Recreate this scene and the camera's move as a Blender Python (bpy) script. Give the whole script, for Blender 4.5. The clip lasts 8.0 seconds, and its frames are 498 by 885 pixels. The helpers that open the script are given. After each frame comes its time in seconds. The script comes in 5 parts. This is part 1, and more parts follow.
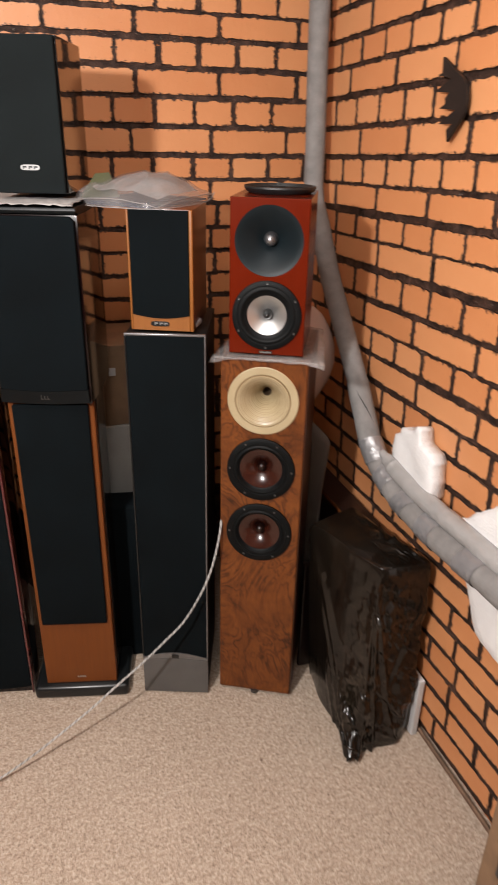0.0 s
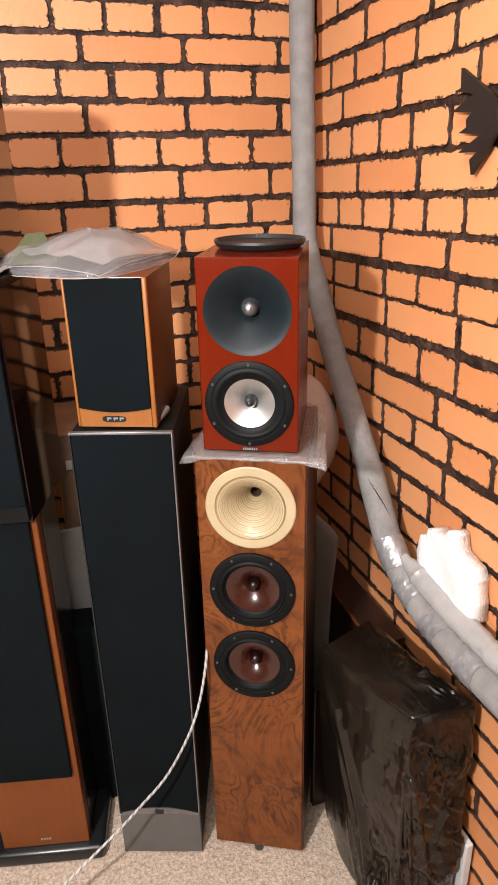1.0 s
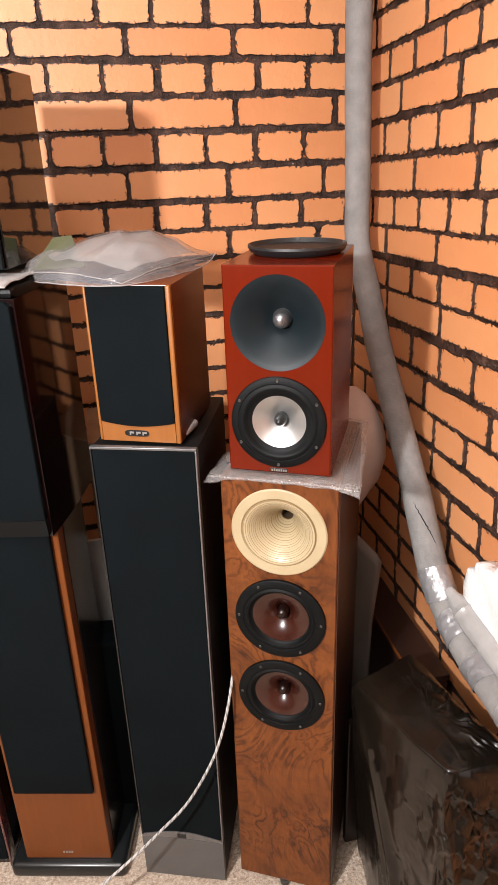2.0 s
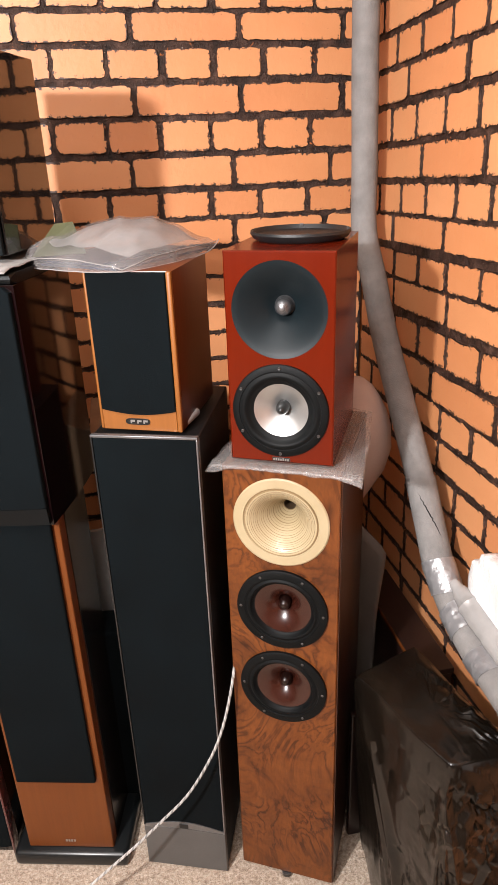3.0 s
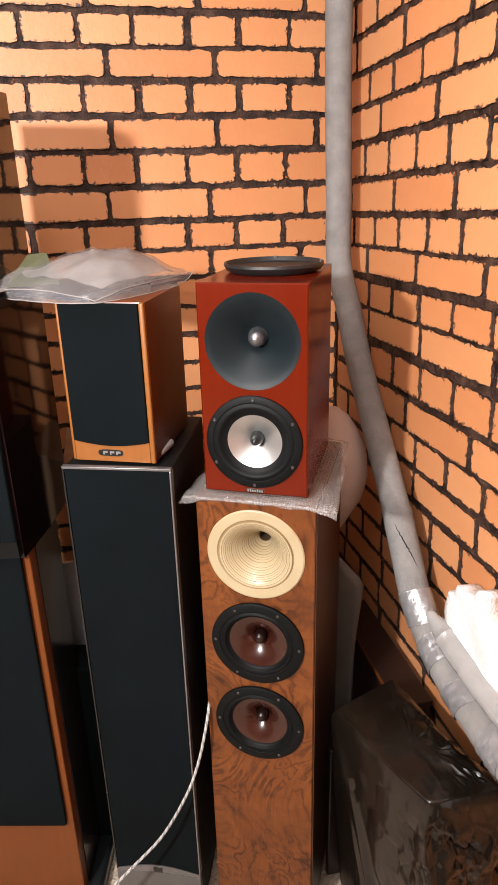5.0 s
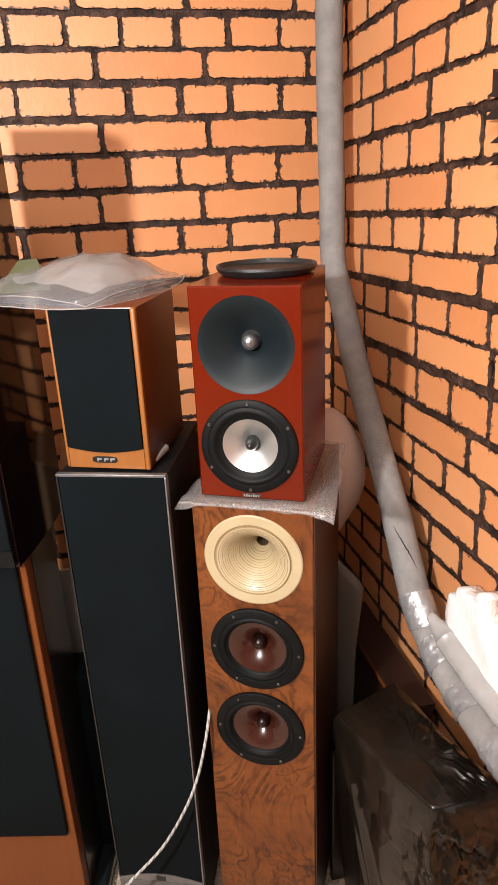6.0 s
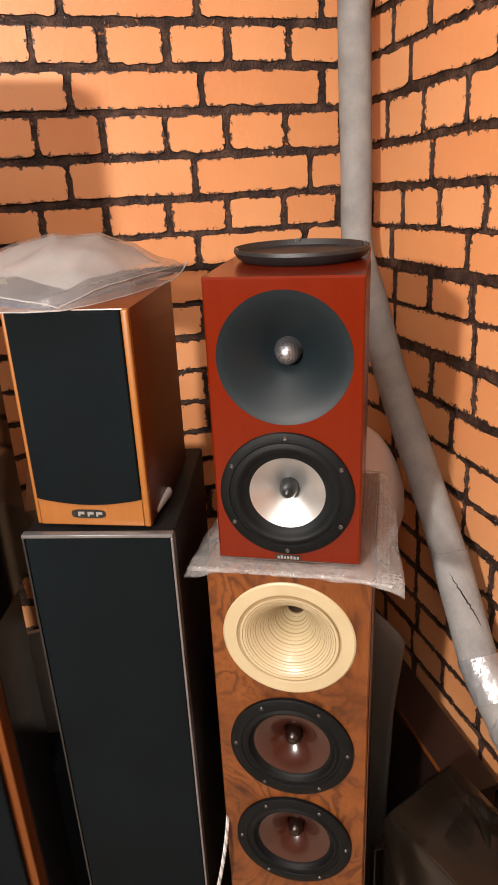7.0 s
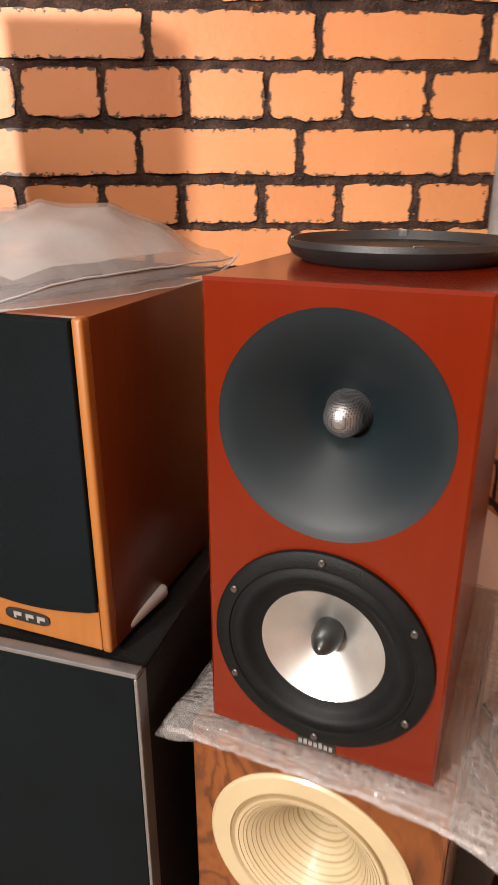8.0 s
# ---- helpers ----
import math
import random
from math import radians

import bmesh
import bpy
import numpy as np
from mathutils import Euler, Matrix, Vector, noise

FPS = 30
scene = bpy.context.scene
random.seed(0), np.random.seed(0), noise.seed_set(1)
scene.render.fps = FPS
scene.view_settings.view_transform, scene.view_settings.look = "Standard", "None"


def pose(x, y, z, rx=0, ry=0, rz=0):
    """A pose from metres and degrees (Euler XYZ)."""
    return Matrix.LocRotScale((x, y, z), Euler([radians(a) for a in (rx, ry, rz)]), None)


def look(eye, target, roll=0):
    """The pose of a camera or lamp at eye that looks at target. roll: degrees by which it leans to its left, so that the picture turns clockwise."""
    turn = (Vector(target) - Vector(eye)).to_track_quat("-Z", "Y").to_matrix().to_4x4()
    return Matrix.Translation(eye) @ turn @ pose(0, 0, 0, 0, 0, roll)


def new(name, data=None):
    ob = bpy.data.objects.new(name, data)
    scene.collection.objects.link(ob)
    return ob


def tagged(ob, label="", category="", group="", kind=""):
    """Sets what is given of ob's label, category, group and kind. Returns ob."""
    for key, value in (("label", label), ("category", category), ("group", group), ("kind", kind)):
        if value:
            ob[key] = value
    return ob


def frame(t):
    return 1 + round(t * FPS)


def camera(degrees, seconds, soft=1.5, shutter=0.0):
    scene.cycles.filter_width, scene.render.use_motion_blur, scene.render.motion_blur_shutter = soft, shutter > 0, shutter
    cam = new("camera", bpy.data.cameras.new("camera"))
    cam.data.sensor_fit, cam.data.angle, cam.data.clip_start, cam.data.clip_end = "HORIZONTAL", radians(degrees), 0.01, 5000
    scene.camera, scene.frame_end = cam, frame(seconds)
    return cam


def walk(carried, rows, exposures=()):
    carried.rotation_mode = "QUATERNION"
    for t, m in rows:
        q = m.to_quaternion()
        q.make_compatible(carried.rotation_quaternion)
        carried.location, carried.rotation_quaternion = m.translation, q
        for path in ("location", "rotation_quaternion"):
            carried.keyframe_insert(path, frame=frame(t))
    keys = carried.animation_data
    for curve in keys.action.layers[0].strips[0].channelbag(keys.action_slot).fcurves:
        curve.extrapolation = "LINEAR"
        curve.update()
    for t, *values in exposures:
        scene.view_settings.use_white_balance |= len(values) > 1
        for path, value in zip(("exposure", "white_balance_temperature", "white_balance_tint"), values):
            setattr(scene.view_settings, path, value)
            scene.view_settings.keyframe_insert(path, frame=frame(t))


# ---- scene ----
cam = camera(41.0, 8.0, shutter=0.15)
PATH = [
    (0, (-0.999, -2.29, 1.662), (-0.407, -0.578, 0.814), 1.3),
    (0.2, (-0.9, -2.182, 1.668), (-0.488, -0.41, 0.835), 0.8),
    (0.5, (-0.86, -2.067, 1.666), (-0.471, -0.291, 0.833), 0.1),
    (1, (-0.816, -1.917, 1.676), (-0.237, -0.165, 0.903), -1.4),
    (1.5, (-0.748, -1.851, 1.689), (-0.297, -0.062, 0.917), -1.6),
    (3, (-0.695, -1.835, 1.67), (-0.353, -0.035, 0.87), -2.1),
    (3.5, (-0.688, -1.837, 1.676), (-0.301, -0.032, 0.906), -1.3),
    (4, (-0.685, -1.834, 1.677), (-0.304, -0.028, 0.908), -1.7),
    (4.5, (-0.684, -1.83, 1.673), (-0.286, -0.014, 0.936), -1.3),
    (6, (-0.666, -1.816, 1.675), (-0.264, 0.004, 0.949), -2.5),
    (6.5, (-0.673, -1.723, 1.662), (-0.292, 0.091, 0.911), -2.5),
    (7, (-0.681, -1.492, 1.636), (-0.188, 0.293, 0.878), -2.7),
    (7.5, (-0.658, -1.369, 1.625), (-0.072, 0.39, 0.876), -0.9),
    (8, (-0.511, -1.179, 1.581), (-0.405, 0.681, 0.854), -0.1),
]
walk(cam, [(t, look(eye, target, roll)) for t, eye, target, roll in PATH], exposures=[(0, -0.64, 6250, 10), (0.45, -0.02, 6450, 10), (1.0, -0.05, 6150, 10), (3.5, 0.0, 6100, 10), (4.5, -0.02, 6150, 10), (6.0, -0.08, 6300, 10), (6.5, -0.15, 6480, 10), (8, -0.05, 6560, 10)])

# ---- world, lamps, exposure ----
world = bpy.data.worlds.new("world")
scene.world = world
world.use_nodes = True
world.node_tree.nodes["Background"].inputs[0].default_value = (0.55, 0.5, 0.45, 1)
world.node_tree.nodes["Background"].inputs[1].default_value = 0.02


def point_lamp(name, at, watts, radius, colour):
    data = bpy.data.lights.new(name, "POINT")
    data.energy, data.shadow_soft_size, data.color = watts, radius, colour
    ob = new(name, data)
    ob.location = at
    return ob


def area_lamp(name, at, target, watts, size, colour):
    data = bpy.data.lights.new(name, "AREA")
    data.energy, data.shape, data.size, data.color = watts, "DISK", size, colour
    ob = new(name, data)
    ob.matrix_basis = look(at, target)
    return ob


WARM = (1.0, 0.925, 0.865)
point_lamp("standing_lamp_bulb", (-1.70, -2.09, 1.97), 320, 0.048, WARM)
# added fill from above, no known fixture; placed to balance brightness
area_lamp("overhead_fill", (-0.95, -1.60, 2.66), (-0.4, -0.5, 0.6), 13, 0.35, WARM)


# ---- materials ----
def nodes_of(name):
    m = bpy.data.materials.new(name)
    m.use_nodes = True
    t = m.node_tree
    return m, t, t.nodes["Principled BSDF"]


def link(t, a, b):
    t.links.new(a, b)


def noise_node(t, scale, detail=4.0, rough=0.55, distortion=0.0, stretch=None):
    co = t.nodes.new("ShaderNodeTexCoord")
    n = t.nodes.new("ShaderNodeTexNoise")
    n.inputs["Scale"].default_value = scale
    n.inputs["Detail"].default_value = detail
    n.inputs["Roughness"].default_value = rough
    n.inputs["Distortion"].default_value = distortion
    if stretch:
        mp = t.nodes.new("ShaderNodeMapping")
        mp.inputs["Scale"].default_value = stretch
        link(t, co.outputs["Object"], mp.inputs["Vector"])
        link(t, mp.outputs["Vector"], n.inputs["Vector"])
    else:
        link(t, co.outputs["Object"], n.inputs["Vector"])
    return n


def ramp_node(t, source, stops):
    r = t.nodes.new("ShaderNodeValToRGB")
    e = r.color_ramp.elements
    while len(e) < len(stops):
        e.new(0.5)
    for el, (p, c) in zip(e, stops):
        el.position, el.color = p, (*c, 1)
    link(t, source, r.inputs["Fac"])
    return r


def mix_colour(t, fac, a, b, kind="MIX"):
    m = t.nodes.new("ShaderNodeMix")
    m.data_type, m.blend_type = "RGBA", kind
    for sock, v in ((m.inputs[0], fac), (m.inputs[6], a), (m.inputs[7], b)):
        if isinstance(v, (int, float)):
            sock.default_value = v
        elif isinstance(v, tuple):
            sock.default_value = (*v, 1)
        else:
            link(t, v, sock)
    return m.outputs[2]


def bump_node(t, height, strength, distance, p, previous=None):
    b = t.nodes.new("ShaderNodeBump")
    b.inputs["Strength"].default_value = strength
    b.inputs["Distance"].default_value = distance
    link(t, height, b.inputs["Height"])
    if previous:
        link(t, previous.outputs[0], b.inputs["Normal"])
    link(t, b.outputs[0], p.inputs["Normal"])
    return b


def facet_node(t, scale, stretch=(1, 1, 1), warp=0.04):
    """Height of creased film: flat facets of random tilt, meeting in sharp creases."""
    co, mp = t.nodes.new("ShaderNodeTexCoord"), t.nodes.new("ShaderNodeMapping")
    mp.inputs["Scale"].default_value = stretch
    link(t, co.outputs["Object"], mp.inputs["Vector"])
    bend = t.nodes.new("ShaderNodeTexNoise")
    bend.inputs["Scale"].default_value = scale * 0.35
    link(t, mp.outputs["Vector"], bend.inputs["Vector"])
    far = t.nodes.new("ShaderNodeVectorMath")
    far.operation = "MULTIPLY_ADD"
    far.inputs[1].default_value = (warp, warp, warp)
    link(t, bend.outputs["Color"], far.inputs[0])
    link(t, mp.outputs["Vector"], far.inputs[2])
    v = t.nodes.new("ShaderNodeTexVoronoi")
    v.inputs["Scale"].default_value = scale
    link(t, far.outputs[0], v.inputs["Vector"])
    off, tilt, dot = (t.nodes.new("ShaderNodeVectorMath") for k in range(3))
    off.operation, tilt.operation, dot.operation = "SUBTRACT", "SUBTRACT", "DOT_PRODUCT"
    link(t, far.outputs[0], off.inputs[0])
    link(t, v.outputs["Position"], off.inputs[1])
    link(t, v.outputs["Color"], tilt.inputs[0])
    tilt.inputs[1].default_value = (0.5, 0.5, 0.5)
    link(t, off.outputs[0], dot.inputs[0])
    link(t, tilt.outputs[0], dot.inputs[1])
    return dot.outputs["Value"]


def creased(name, colour, rough, metal, scale, strength, stretch=(1, 1, 1), spec=0.5):
    """Creased tape or film: two sizes of facets under a soft tone."""
    m, t, p = nodes_of(name)
    big = noise_node(t, 18, 3)
    link(t, ramp_node(t, big.outputs["Fac"], [(0.3, tuple(0.82 * c for c in colour)), (0.7, colour)]).outputs["Color"], p.inputs["Base Color"])
    p.inputs["Roughness"].default_value, p.inputs["Metallic"].default_value = rough, metal
    p.inputs["Specular IOR Level"].default_value = spec
    b = bump_node(t, facet_node(t, scale, stretch), strength, 1.0, p)
    bump_node(t, facet_node(t, scale * 2.7, stretch, 0.01), strength * 0.8, 1.0, p, b)
    return m


def plain(name, colour, rough=0.5, metal=0.0, vary=0.12, scale=9.0, grain=220.0, bump=0.15, coat=0.0, spec=0.5):
    """A surface with two scales of variation: soft blotches and fine grain."""
    m, t, p = nodes_of(name)
    big, fine = noise_node(t, scale, 3), noise_node(t, grain, 2)
    dark = tuple(c * (1 - 2 * vary) for c in colour)
    light = tuple(min(1, c * (1 + vary)) for c in colour)
    base = ramp_node(t, big.outputs["Fac"], [(0.3, dark), (0.7, light)])
    link(t, mix_colour(t, 0.25 * min(1, vary * 5), base.outputs["Color"], fine.outputs["Fac"], "OVERLAY"), p.inputs["Base Color"])
    r = t.nodes.new("ShaderNodeMapRange")
    spread = min(0.08, rough * 0.3)
    r.inputs["To Min"].default_value, r.inputs["To Max"].default_value = rough - spread, min(1, rough + spread)
    link(t, big.outputs["Fac"], r.inputs["Value"])
    link(t, r.outputs["Result"], p.inputs["Roughness"])
    p.inputs["Metallic"].default_value = metal
    p.inputs["Specular IOR Level"].default_value = spec
    p.inputs["Coat Weight"].default_value = coat
    p.inputs["Coat Roughness"].default_value = 0.08
    if bump:
        bump_node(t, fine.outputs["Fac"], bump, 0.002, p)
    return m


def brick_paint(width):
    """Orange paint, with ragged mortar smears along the edges of a brick of that width."""
    m, t, p = nodes_of("orange_painted_brick")
    info = t.nodes.new("ShaderNodeObjectInfo")
    big = noise_node(t, 7, 4)
    fine = noise_node(t, 60, 6, 0.65)
    streak = noise_node(t, 14, 5, 0.6, 0.6, (3.0, 3.0, 0.6))
    base = ramp_node(t, big.outputs["Fac"], [(0.3, (0.490, 0.194, 0.074)), (0.7, (0.580, 0.256, 0.108))])
    hue = ramp_node(t, info.outputs["Random"], [(0.0, (0.462, 0.172, 0.062)), (0.5, (0.563, 0.241, 0.096)), (1.0, (0.607, 0.296, 0.134))])
    c = mix_colour(t, 0.5, base.outputs["Color"], hue.outputs["Color"])
    chips = ramp_node(t, fine.outputs["Fac"], [(0.70, (0, 0, 0)), (0.75, (1, 1, 1))])
    c = mix_colour(t, chips.outputs["Color"], c, (0.1536, 0.0448, 0.0192))
    pale = ramp_node(t, streak.outputs["Fac"], [(0.62, (0, 0, 0)), (0.8, (0.45, 0.45, 0.45))])
    c = mix_colour(t, pale.outputs["Color"], c, (0.5376, 0.256, 0.1024))
    co, sep = t.nodes.new("ShaderNodeTexCoord"), t.nodes.new("ShaderNodeSeparateXYZ")
    link(t, co.outputs["Generated"], sep.inputs[0])

    def calc(op, a, b):
        n = t.nodes.new("ShaderNodeMath")
        n.operation = op
        for sock, v in ((n.inputs[0], a), (n.inputs[1], b)):
            if isinstance(v, (int, float)):
                sock.default_value = v
            else:
                link(t, v, sock)
        return n.outputs[0]

    gaps = []
    for axis, size in ((0, width), (2, 0.066)):
        g = sep.outputs[axis]
        gaps.append(calc("MULTIPLY", calc("MINIMUM", g, calc("SUBTRACT", 1.0, g)), size))
    near = calc("MINIMUM", gaps[0], gaps[1])
    shift = t.nodes.new("ShaderNodeVectorMath")
    spot = t.nodes.new("ShaderNodeCombineXYZ")
    link(t, calc("MULTIPLY", info.outputs["Random"], 40.0), spot.inputs[0])
    link(t, co.outputs["Object"], shift.inputs[0])
    link(t, spot.outputs[0], shift.inputs[1])
    rag = t.nodes.new("ShaderNodeTexNoise")
    rag.inputs["Scale"].default_value, rag.inputs["Detail"].default_value, rag.inputs["Roughness"].default_value = 75.0, 5.0, 0.7
    link(t, shift.outputs[0], rag.inputs["Vector"])
    reach = calc("MULTIPLY", calc("SUBTRACT", rag.outputs["Fac"], 0.37), 0.042)
    edge = t.nodes.new("ShaderNodeMapRange")
    edge.inputs["From Min"].default_value, edge.inputs["From Max"].default_value = 0.0, 0.0012
    link(t, calc("SUBTRACT", reach, near), edge.inputs["Value"])
    c = mix_colour(t, edge.outputs["Result"], c, (0.0384, 0.0192, 0.0128))
    link(t, c, p.inputs["Base Color"])
    p.inputs["Roughness"].default_value = 0.46
    b = bump_node(t, fine.outputs["Fac"], 0.5, 0.0015, p)
    b = bump_node(t, big.outputs["Fac"], 0.4, 0.006, p, b)
    return m


def mortar_mat():
    m, t, p = nodes_of("dark_mortar")
    big, fine = noise_node(t, 22, 5, 0.7), noise_node(t, 150, 4, 0.7)
    base = ramp_node(t, big.outputs["Fac"], [(0.36, (0.010, 0.0050, 0.0036)), (0.52, (0.040, 0.0200, 0.0135)), (0.72, (0.110, 0.060, 0.042))])
    # pale specks of the mortar, doubling as painted glints on its lumps
    speck_glints = ramp_node(t, fine.outputs["Fac"], [(0.665, (0, 0, 0)), (0.70, (1, 1, 1))])
    c = mix_colour(t, speck_glints.outputs["Color"], base.outputs["Color"], (0.40, 0.33, 0.28))
    smear = ramp_node(t, noise_node(t, 34, 5, 0.65, 1.0).outputs["Fac"], [(0.66, (0, 0, 0)), (0.69, (1, 1, 1))])
    c = mix_colour(t, smear.outputs["Color"], c, (0.3712, 0.1152, 0.0288))
    link(t, c, p.inputs["Base Color"])
    p.inputs["Roughness"].default_value = 0.5
    p.inputs["Specular IOR Level"].default_value = 0.3
    b = bump_node(t, fine.outputs["Fac"], 1.0, 0.005, p)
    bump_node(t, big.outputs["Fac"], 0.8, 0.01, p, b)
    return m


def carpet_mat():
    m, t, p = nodes_of("beige_carpet")
    pile = noise_node(t, 120, 3, 0.75)
    clump = noise_node(t, 48, 4, 0.7)
    big = noise_node(t, 3, 3)
    base = ramp_node(t, pile.outputs["Fac"], [(0.34, (0.150, 0.098, 0.070)), (0.48, (0.385, 0.300, 0.228)), (0.62, (0.64, 0.555, 0.465))])
    c = mix_colour(t, 0.38, base.outputs["Color"], ramp_node(t, clump.outputs["Fac"], [(0.35, (0.235, 0.168, 0.122)), (0.65, (0.56, 0.46, 0.365))]).outputs["Color"])
    c = mix_colour(t, 0.25, c, ramp_node(t, big.outputs["Fac"], [(0.3, (0.35, 0.268, 0.202)), (0.7, (0.48, 0.39, 0.308))]).outputs["Color"])
    link(t, c, p.inputs["Base Color"])
    p.inputs["Roughness"].default_value = 0.95
    p.inputs["Specular IOR Level"].default_value = 0.1
    b = bump_node(t, pile.outputs["Fac"], 0.8, 0.006, p)
    b = bump_node(t, clump.outputs["Fac"], 0.6, 0.010, p, b)
    return m


def walnut_mat():
    m, t, p = nodes_of("burl_walnut_veneer")
    warp = noise_node(t, 3.4, 5, 0.5, 2.6, (1.3, 1.3, 0.8))
    rings = t.nodes.new("ShaderNodeMath")
    rings.operation = "MULTIPLY"
    link(t, warp.outputs["Fac"], rings.inputs[0])
    rings.inputs[1].default_value = 66.0
    sine, wave = t.nodes.new("ShaderNodeMath"), t.nodes.new("ShaderNodeMath")
    sine.operation, wave.operation = "SINE", "MULTIPLY_ADD"
    link(t, rings.outputs[0], sine.inputs[0])
    link(t, sine.outputs[0], wave.inputs[0])
    wave.inputs[1].default_value = wave.inputs[2].default_value = 0.5
    fine = noise_node(t, 130, 3, 0.6, 0.4, (1, 1, 0.25))
    figure = ramp_node(t, wave.outputs[0], [(0.0, (0.030, 0.0085, 0.0035)), (0.12, (0.070, 0.0205, 0.0062)), (0.35, (0.122, 0.0350, 0.0078)), (1.0, (0.158, 0.0485, 0.0105))])
    blot = ramp_node(t, noise_node(t, 6, 4, 0.6, 1.6).outputs["Fac"], [(0.30, (0.034, 0.0100, 0.004)), (0.46, (0.112, 0.0325, 0.0076)), (0.70, (0.168, 0.0525, 0.0118))])
    where = ramp_node(t, noise_node(t, 5, 2).outputs["Fac"], [(0.40, (0.15, 0.15, 0.15)), (0.62, (0.75, 0.75, 0.75))])
    c = mix_colour(t, where.outputs["Color"], blot.outputs["Color"], figure.outputs["Color"])
    c = mix_colour(t, 0.3, c, fine.outputs["Fac"], "OVERLAY")
    link(t, c, p.inputs["Base Color"])
    p.inputs["Roughness"].default_value = 0.34
    p.inputs["Specular IOR Level"].default_value = 0.3
    bump_node(t, fine.outputs["Fac"], 0.06, 0.001, p)
    return m


def wood_mat(name, a, b, rough, coat=0.3, stretch=(30, 30, 1.6), contrast=0.5, spec=0.5):
    m, t, p = nodes_of(name)
    grain = noise_node(t, 3.0, 6, 0.65, 0.3, stretch)
    soft = noise_node(t, 5, 3)
    g = ramp_node(t, grain.outputs["Fac"], [(0.3, a), (0.72, b)])
    s = ramp_node(t, soft.outputs["Fac"], [(0.3, a), (0.7, b)])
    link(t, mix_colour(t, contrast, g.outputs["Color"], s.outputs["Color"]), p.inputs["Base Color"])
    r = t.nodes.new("ShaderNodeMapRange")
    r.inputs["To Min"].default_value, r.inputs["To Max"].default_value = rough - 0.05, rough + 0.09
    link(t, soft.outputs["Fac"], r.inputs["Value"])
    link(t, r.outputs["Result"], p.inputs["Roughness"])
    p.inputs["Specular IOR Level"].default_value = spec
    p.inputs["Coat Weight"].default_value = coat
    p.inputs["Coat Roughness"].default_value = 0.12
    bump_node(t, grain.outputs["Fac"], 0.04, 0.001, p)
    return m


def film_mat(name, colour, clear, rough, bubbles=0.0):
    """Thin plastic: part of the light goes straight through."""
    m, t, p = nodes_of(name)
    p.inputs["Base Color"].default_value = (*colour, 1)
    p.inputs["Roughness"].default_value = rough
    p.inputs["Specular IOR Level"].default_value = 0.7
    out = t.nodes["Material Output"]
    tr, mixer = t.nodes.new("ShaderNodeBsdfTransparent"), t.nodes.new("ShaderNodeMixShader")
    tl, inner = t.nodes.new("ShaderNodeBsdfTranslucent"), t.nodes.new("ShaderNodeMixShader")
    tl.inputs["Color"].default_value = (*colour, 1)
    inner.inputs[0].default_value = 0.3
    link(t, p.outputs[0], inner.inputs[1])
    link(t, tl.outputs[0], inner.inputs[2])
    veil = noise_node(t, 11, 4)
    r = t.nodes.new("ShaderNodeMapRange")
    r.inputs["From Min"].default_value, r.inputs["From Max"].default_value = 0.3, 0.7
    r.inputs["To Min"].default_value, r.inputs["To Max"].default_value = 1 - clear - 0.14, 1 - clear + 0.14
    link(t, veil.outputs["Fac"], r.inputs["Value"])
    link(t, r.outputs["Result"], mixer.inputs[0])
    link(t, tr.outputs[0], mixer.inputs[1])
    link(t, inner.outputs[0], mixer.inputs[2])
    link(t, mixer.outputs[0], out.inputs["Surface"])
    if bubbles:
        co, v = t.nodes.new("ShaderNodeTexCoord"), t.nodes.new("ShaderNodeTexVoronoi")
        v.inputs["Scale"].default_value = bubbles
        v.inputs["Randomness"].default_value = 0.35
        link(t, co.outputs["Object"], v.inputs["Vector"])
        bump_node(t, v.outputs["Distance"], 1.0, 0.0035, p).invert = True
        rims = ramp_node(t, v.outputs["Distance"], [(0.25, (0.05, 0.05, 0.05)), (0.55, (0.20, 0.20, 0.20))])
        both = t.nodes.new("ShaderNodeMath")
        link(t, rims.outputs["Color"], both.inputs[0])
        link(t, r.outputs["Result"], both.inputs[1])
        link(t, both.outputs[0], mixer.inputs[0])
    else:
        bump_node(t, noise_node(t, 16, 3, 0.5, 0.8).outputs["Fac"], 0.3, 0.005, p)
    return m


def bag_mat():
    m, t, p = nodes_of("black_bin_bag_film")
    big = noise_node(t, 5, 3, 0.6, 0.5, (1, 1, 0.6))
    link(t, ramp_node(t, big.outputs["Fac"], [(0.38, (0.0040, 0.0032, 0.0025)), (0.55, (0.0080, 0.0058, 0.0040)), (0.75, (0.0170, 0.0122, 0.0075))]).outputs["Color"], p.inputs["Base Color"])
    p.inputs["Roughness"].default_value = 0.22
    p.inputs["Specular IOR Level"].default_value = 0.5
    b = bump_node(t, facet_node(t, 13, (1, 1, 0.30)), 0.10, 1.0, p)
    crush = t.nodes.new("ShaderNodeMath")
    crush.operation = "MULTIPLY"
    link(t, facet_node(t, 34, (1, 1, 0.6), 0.03), crush.inputs[0])
    link(t, ramp_node(t, noise_node(t, 6.5, 2).outputs["Fac"], [(0.46, (0.15, 0.15, 0.15)), (0.60, (1, 1, 1))]).outputs["Color"], crush.inputs[1])
    b = bump_node(t, crush.outputs[0], 0.20, 1.0, p, b)
    drape = noise_node(t, 9, 2, 0.5, 0.8, (1, 1, 0.18))
    bump_node(t, drape.outputs["Fac"], 0.25, 0.012, p, b)
    return m


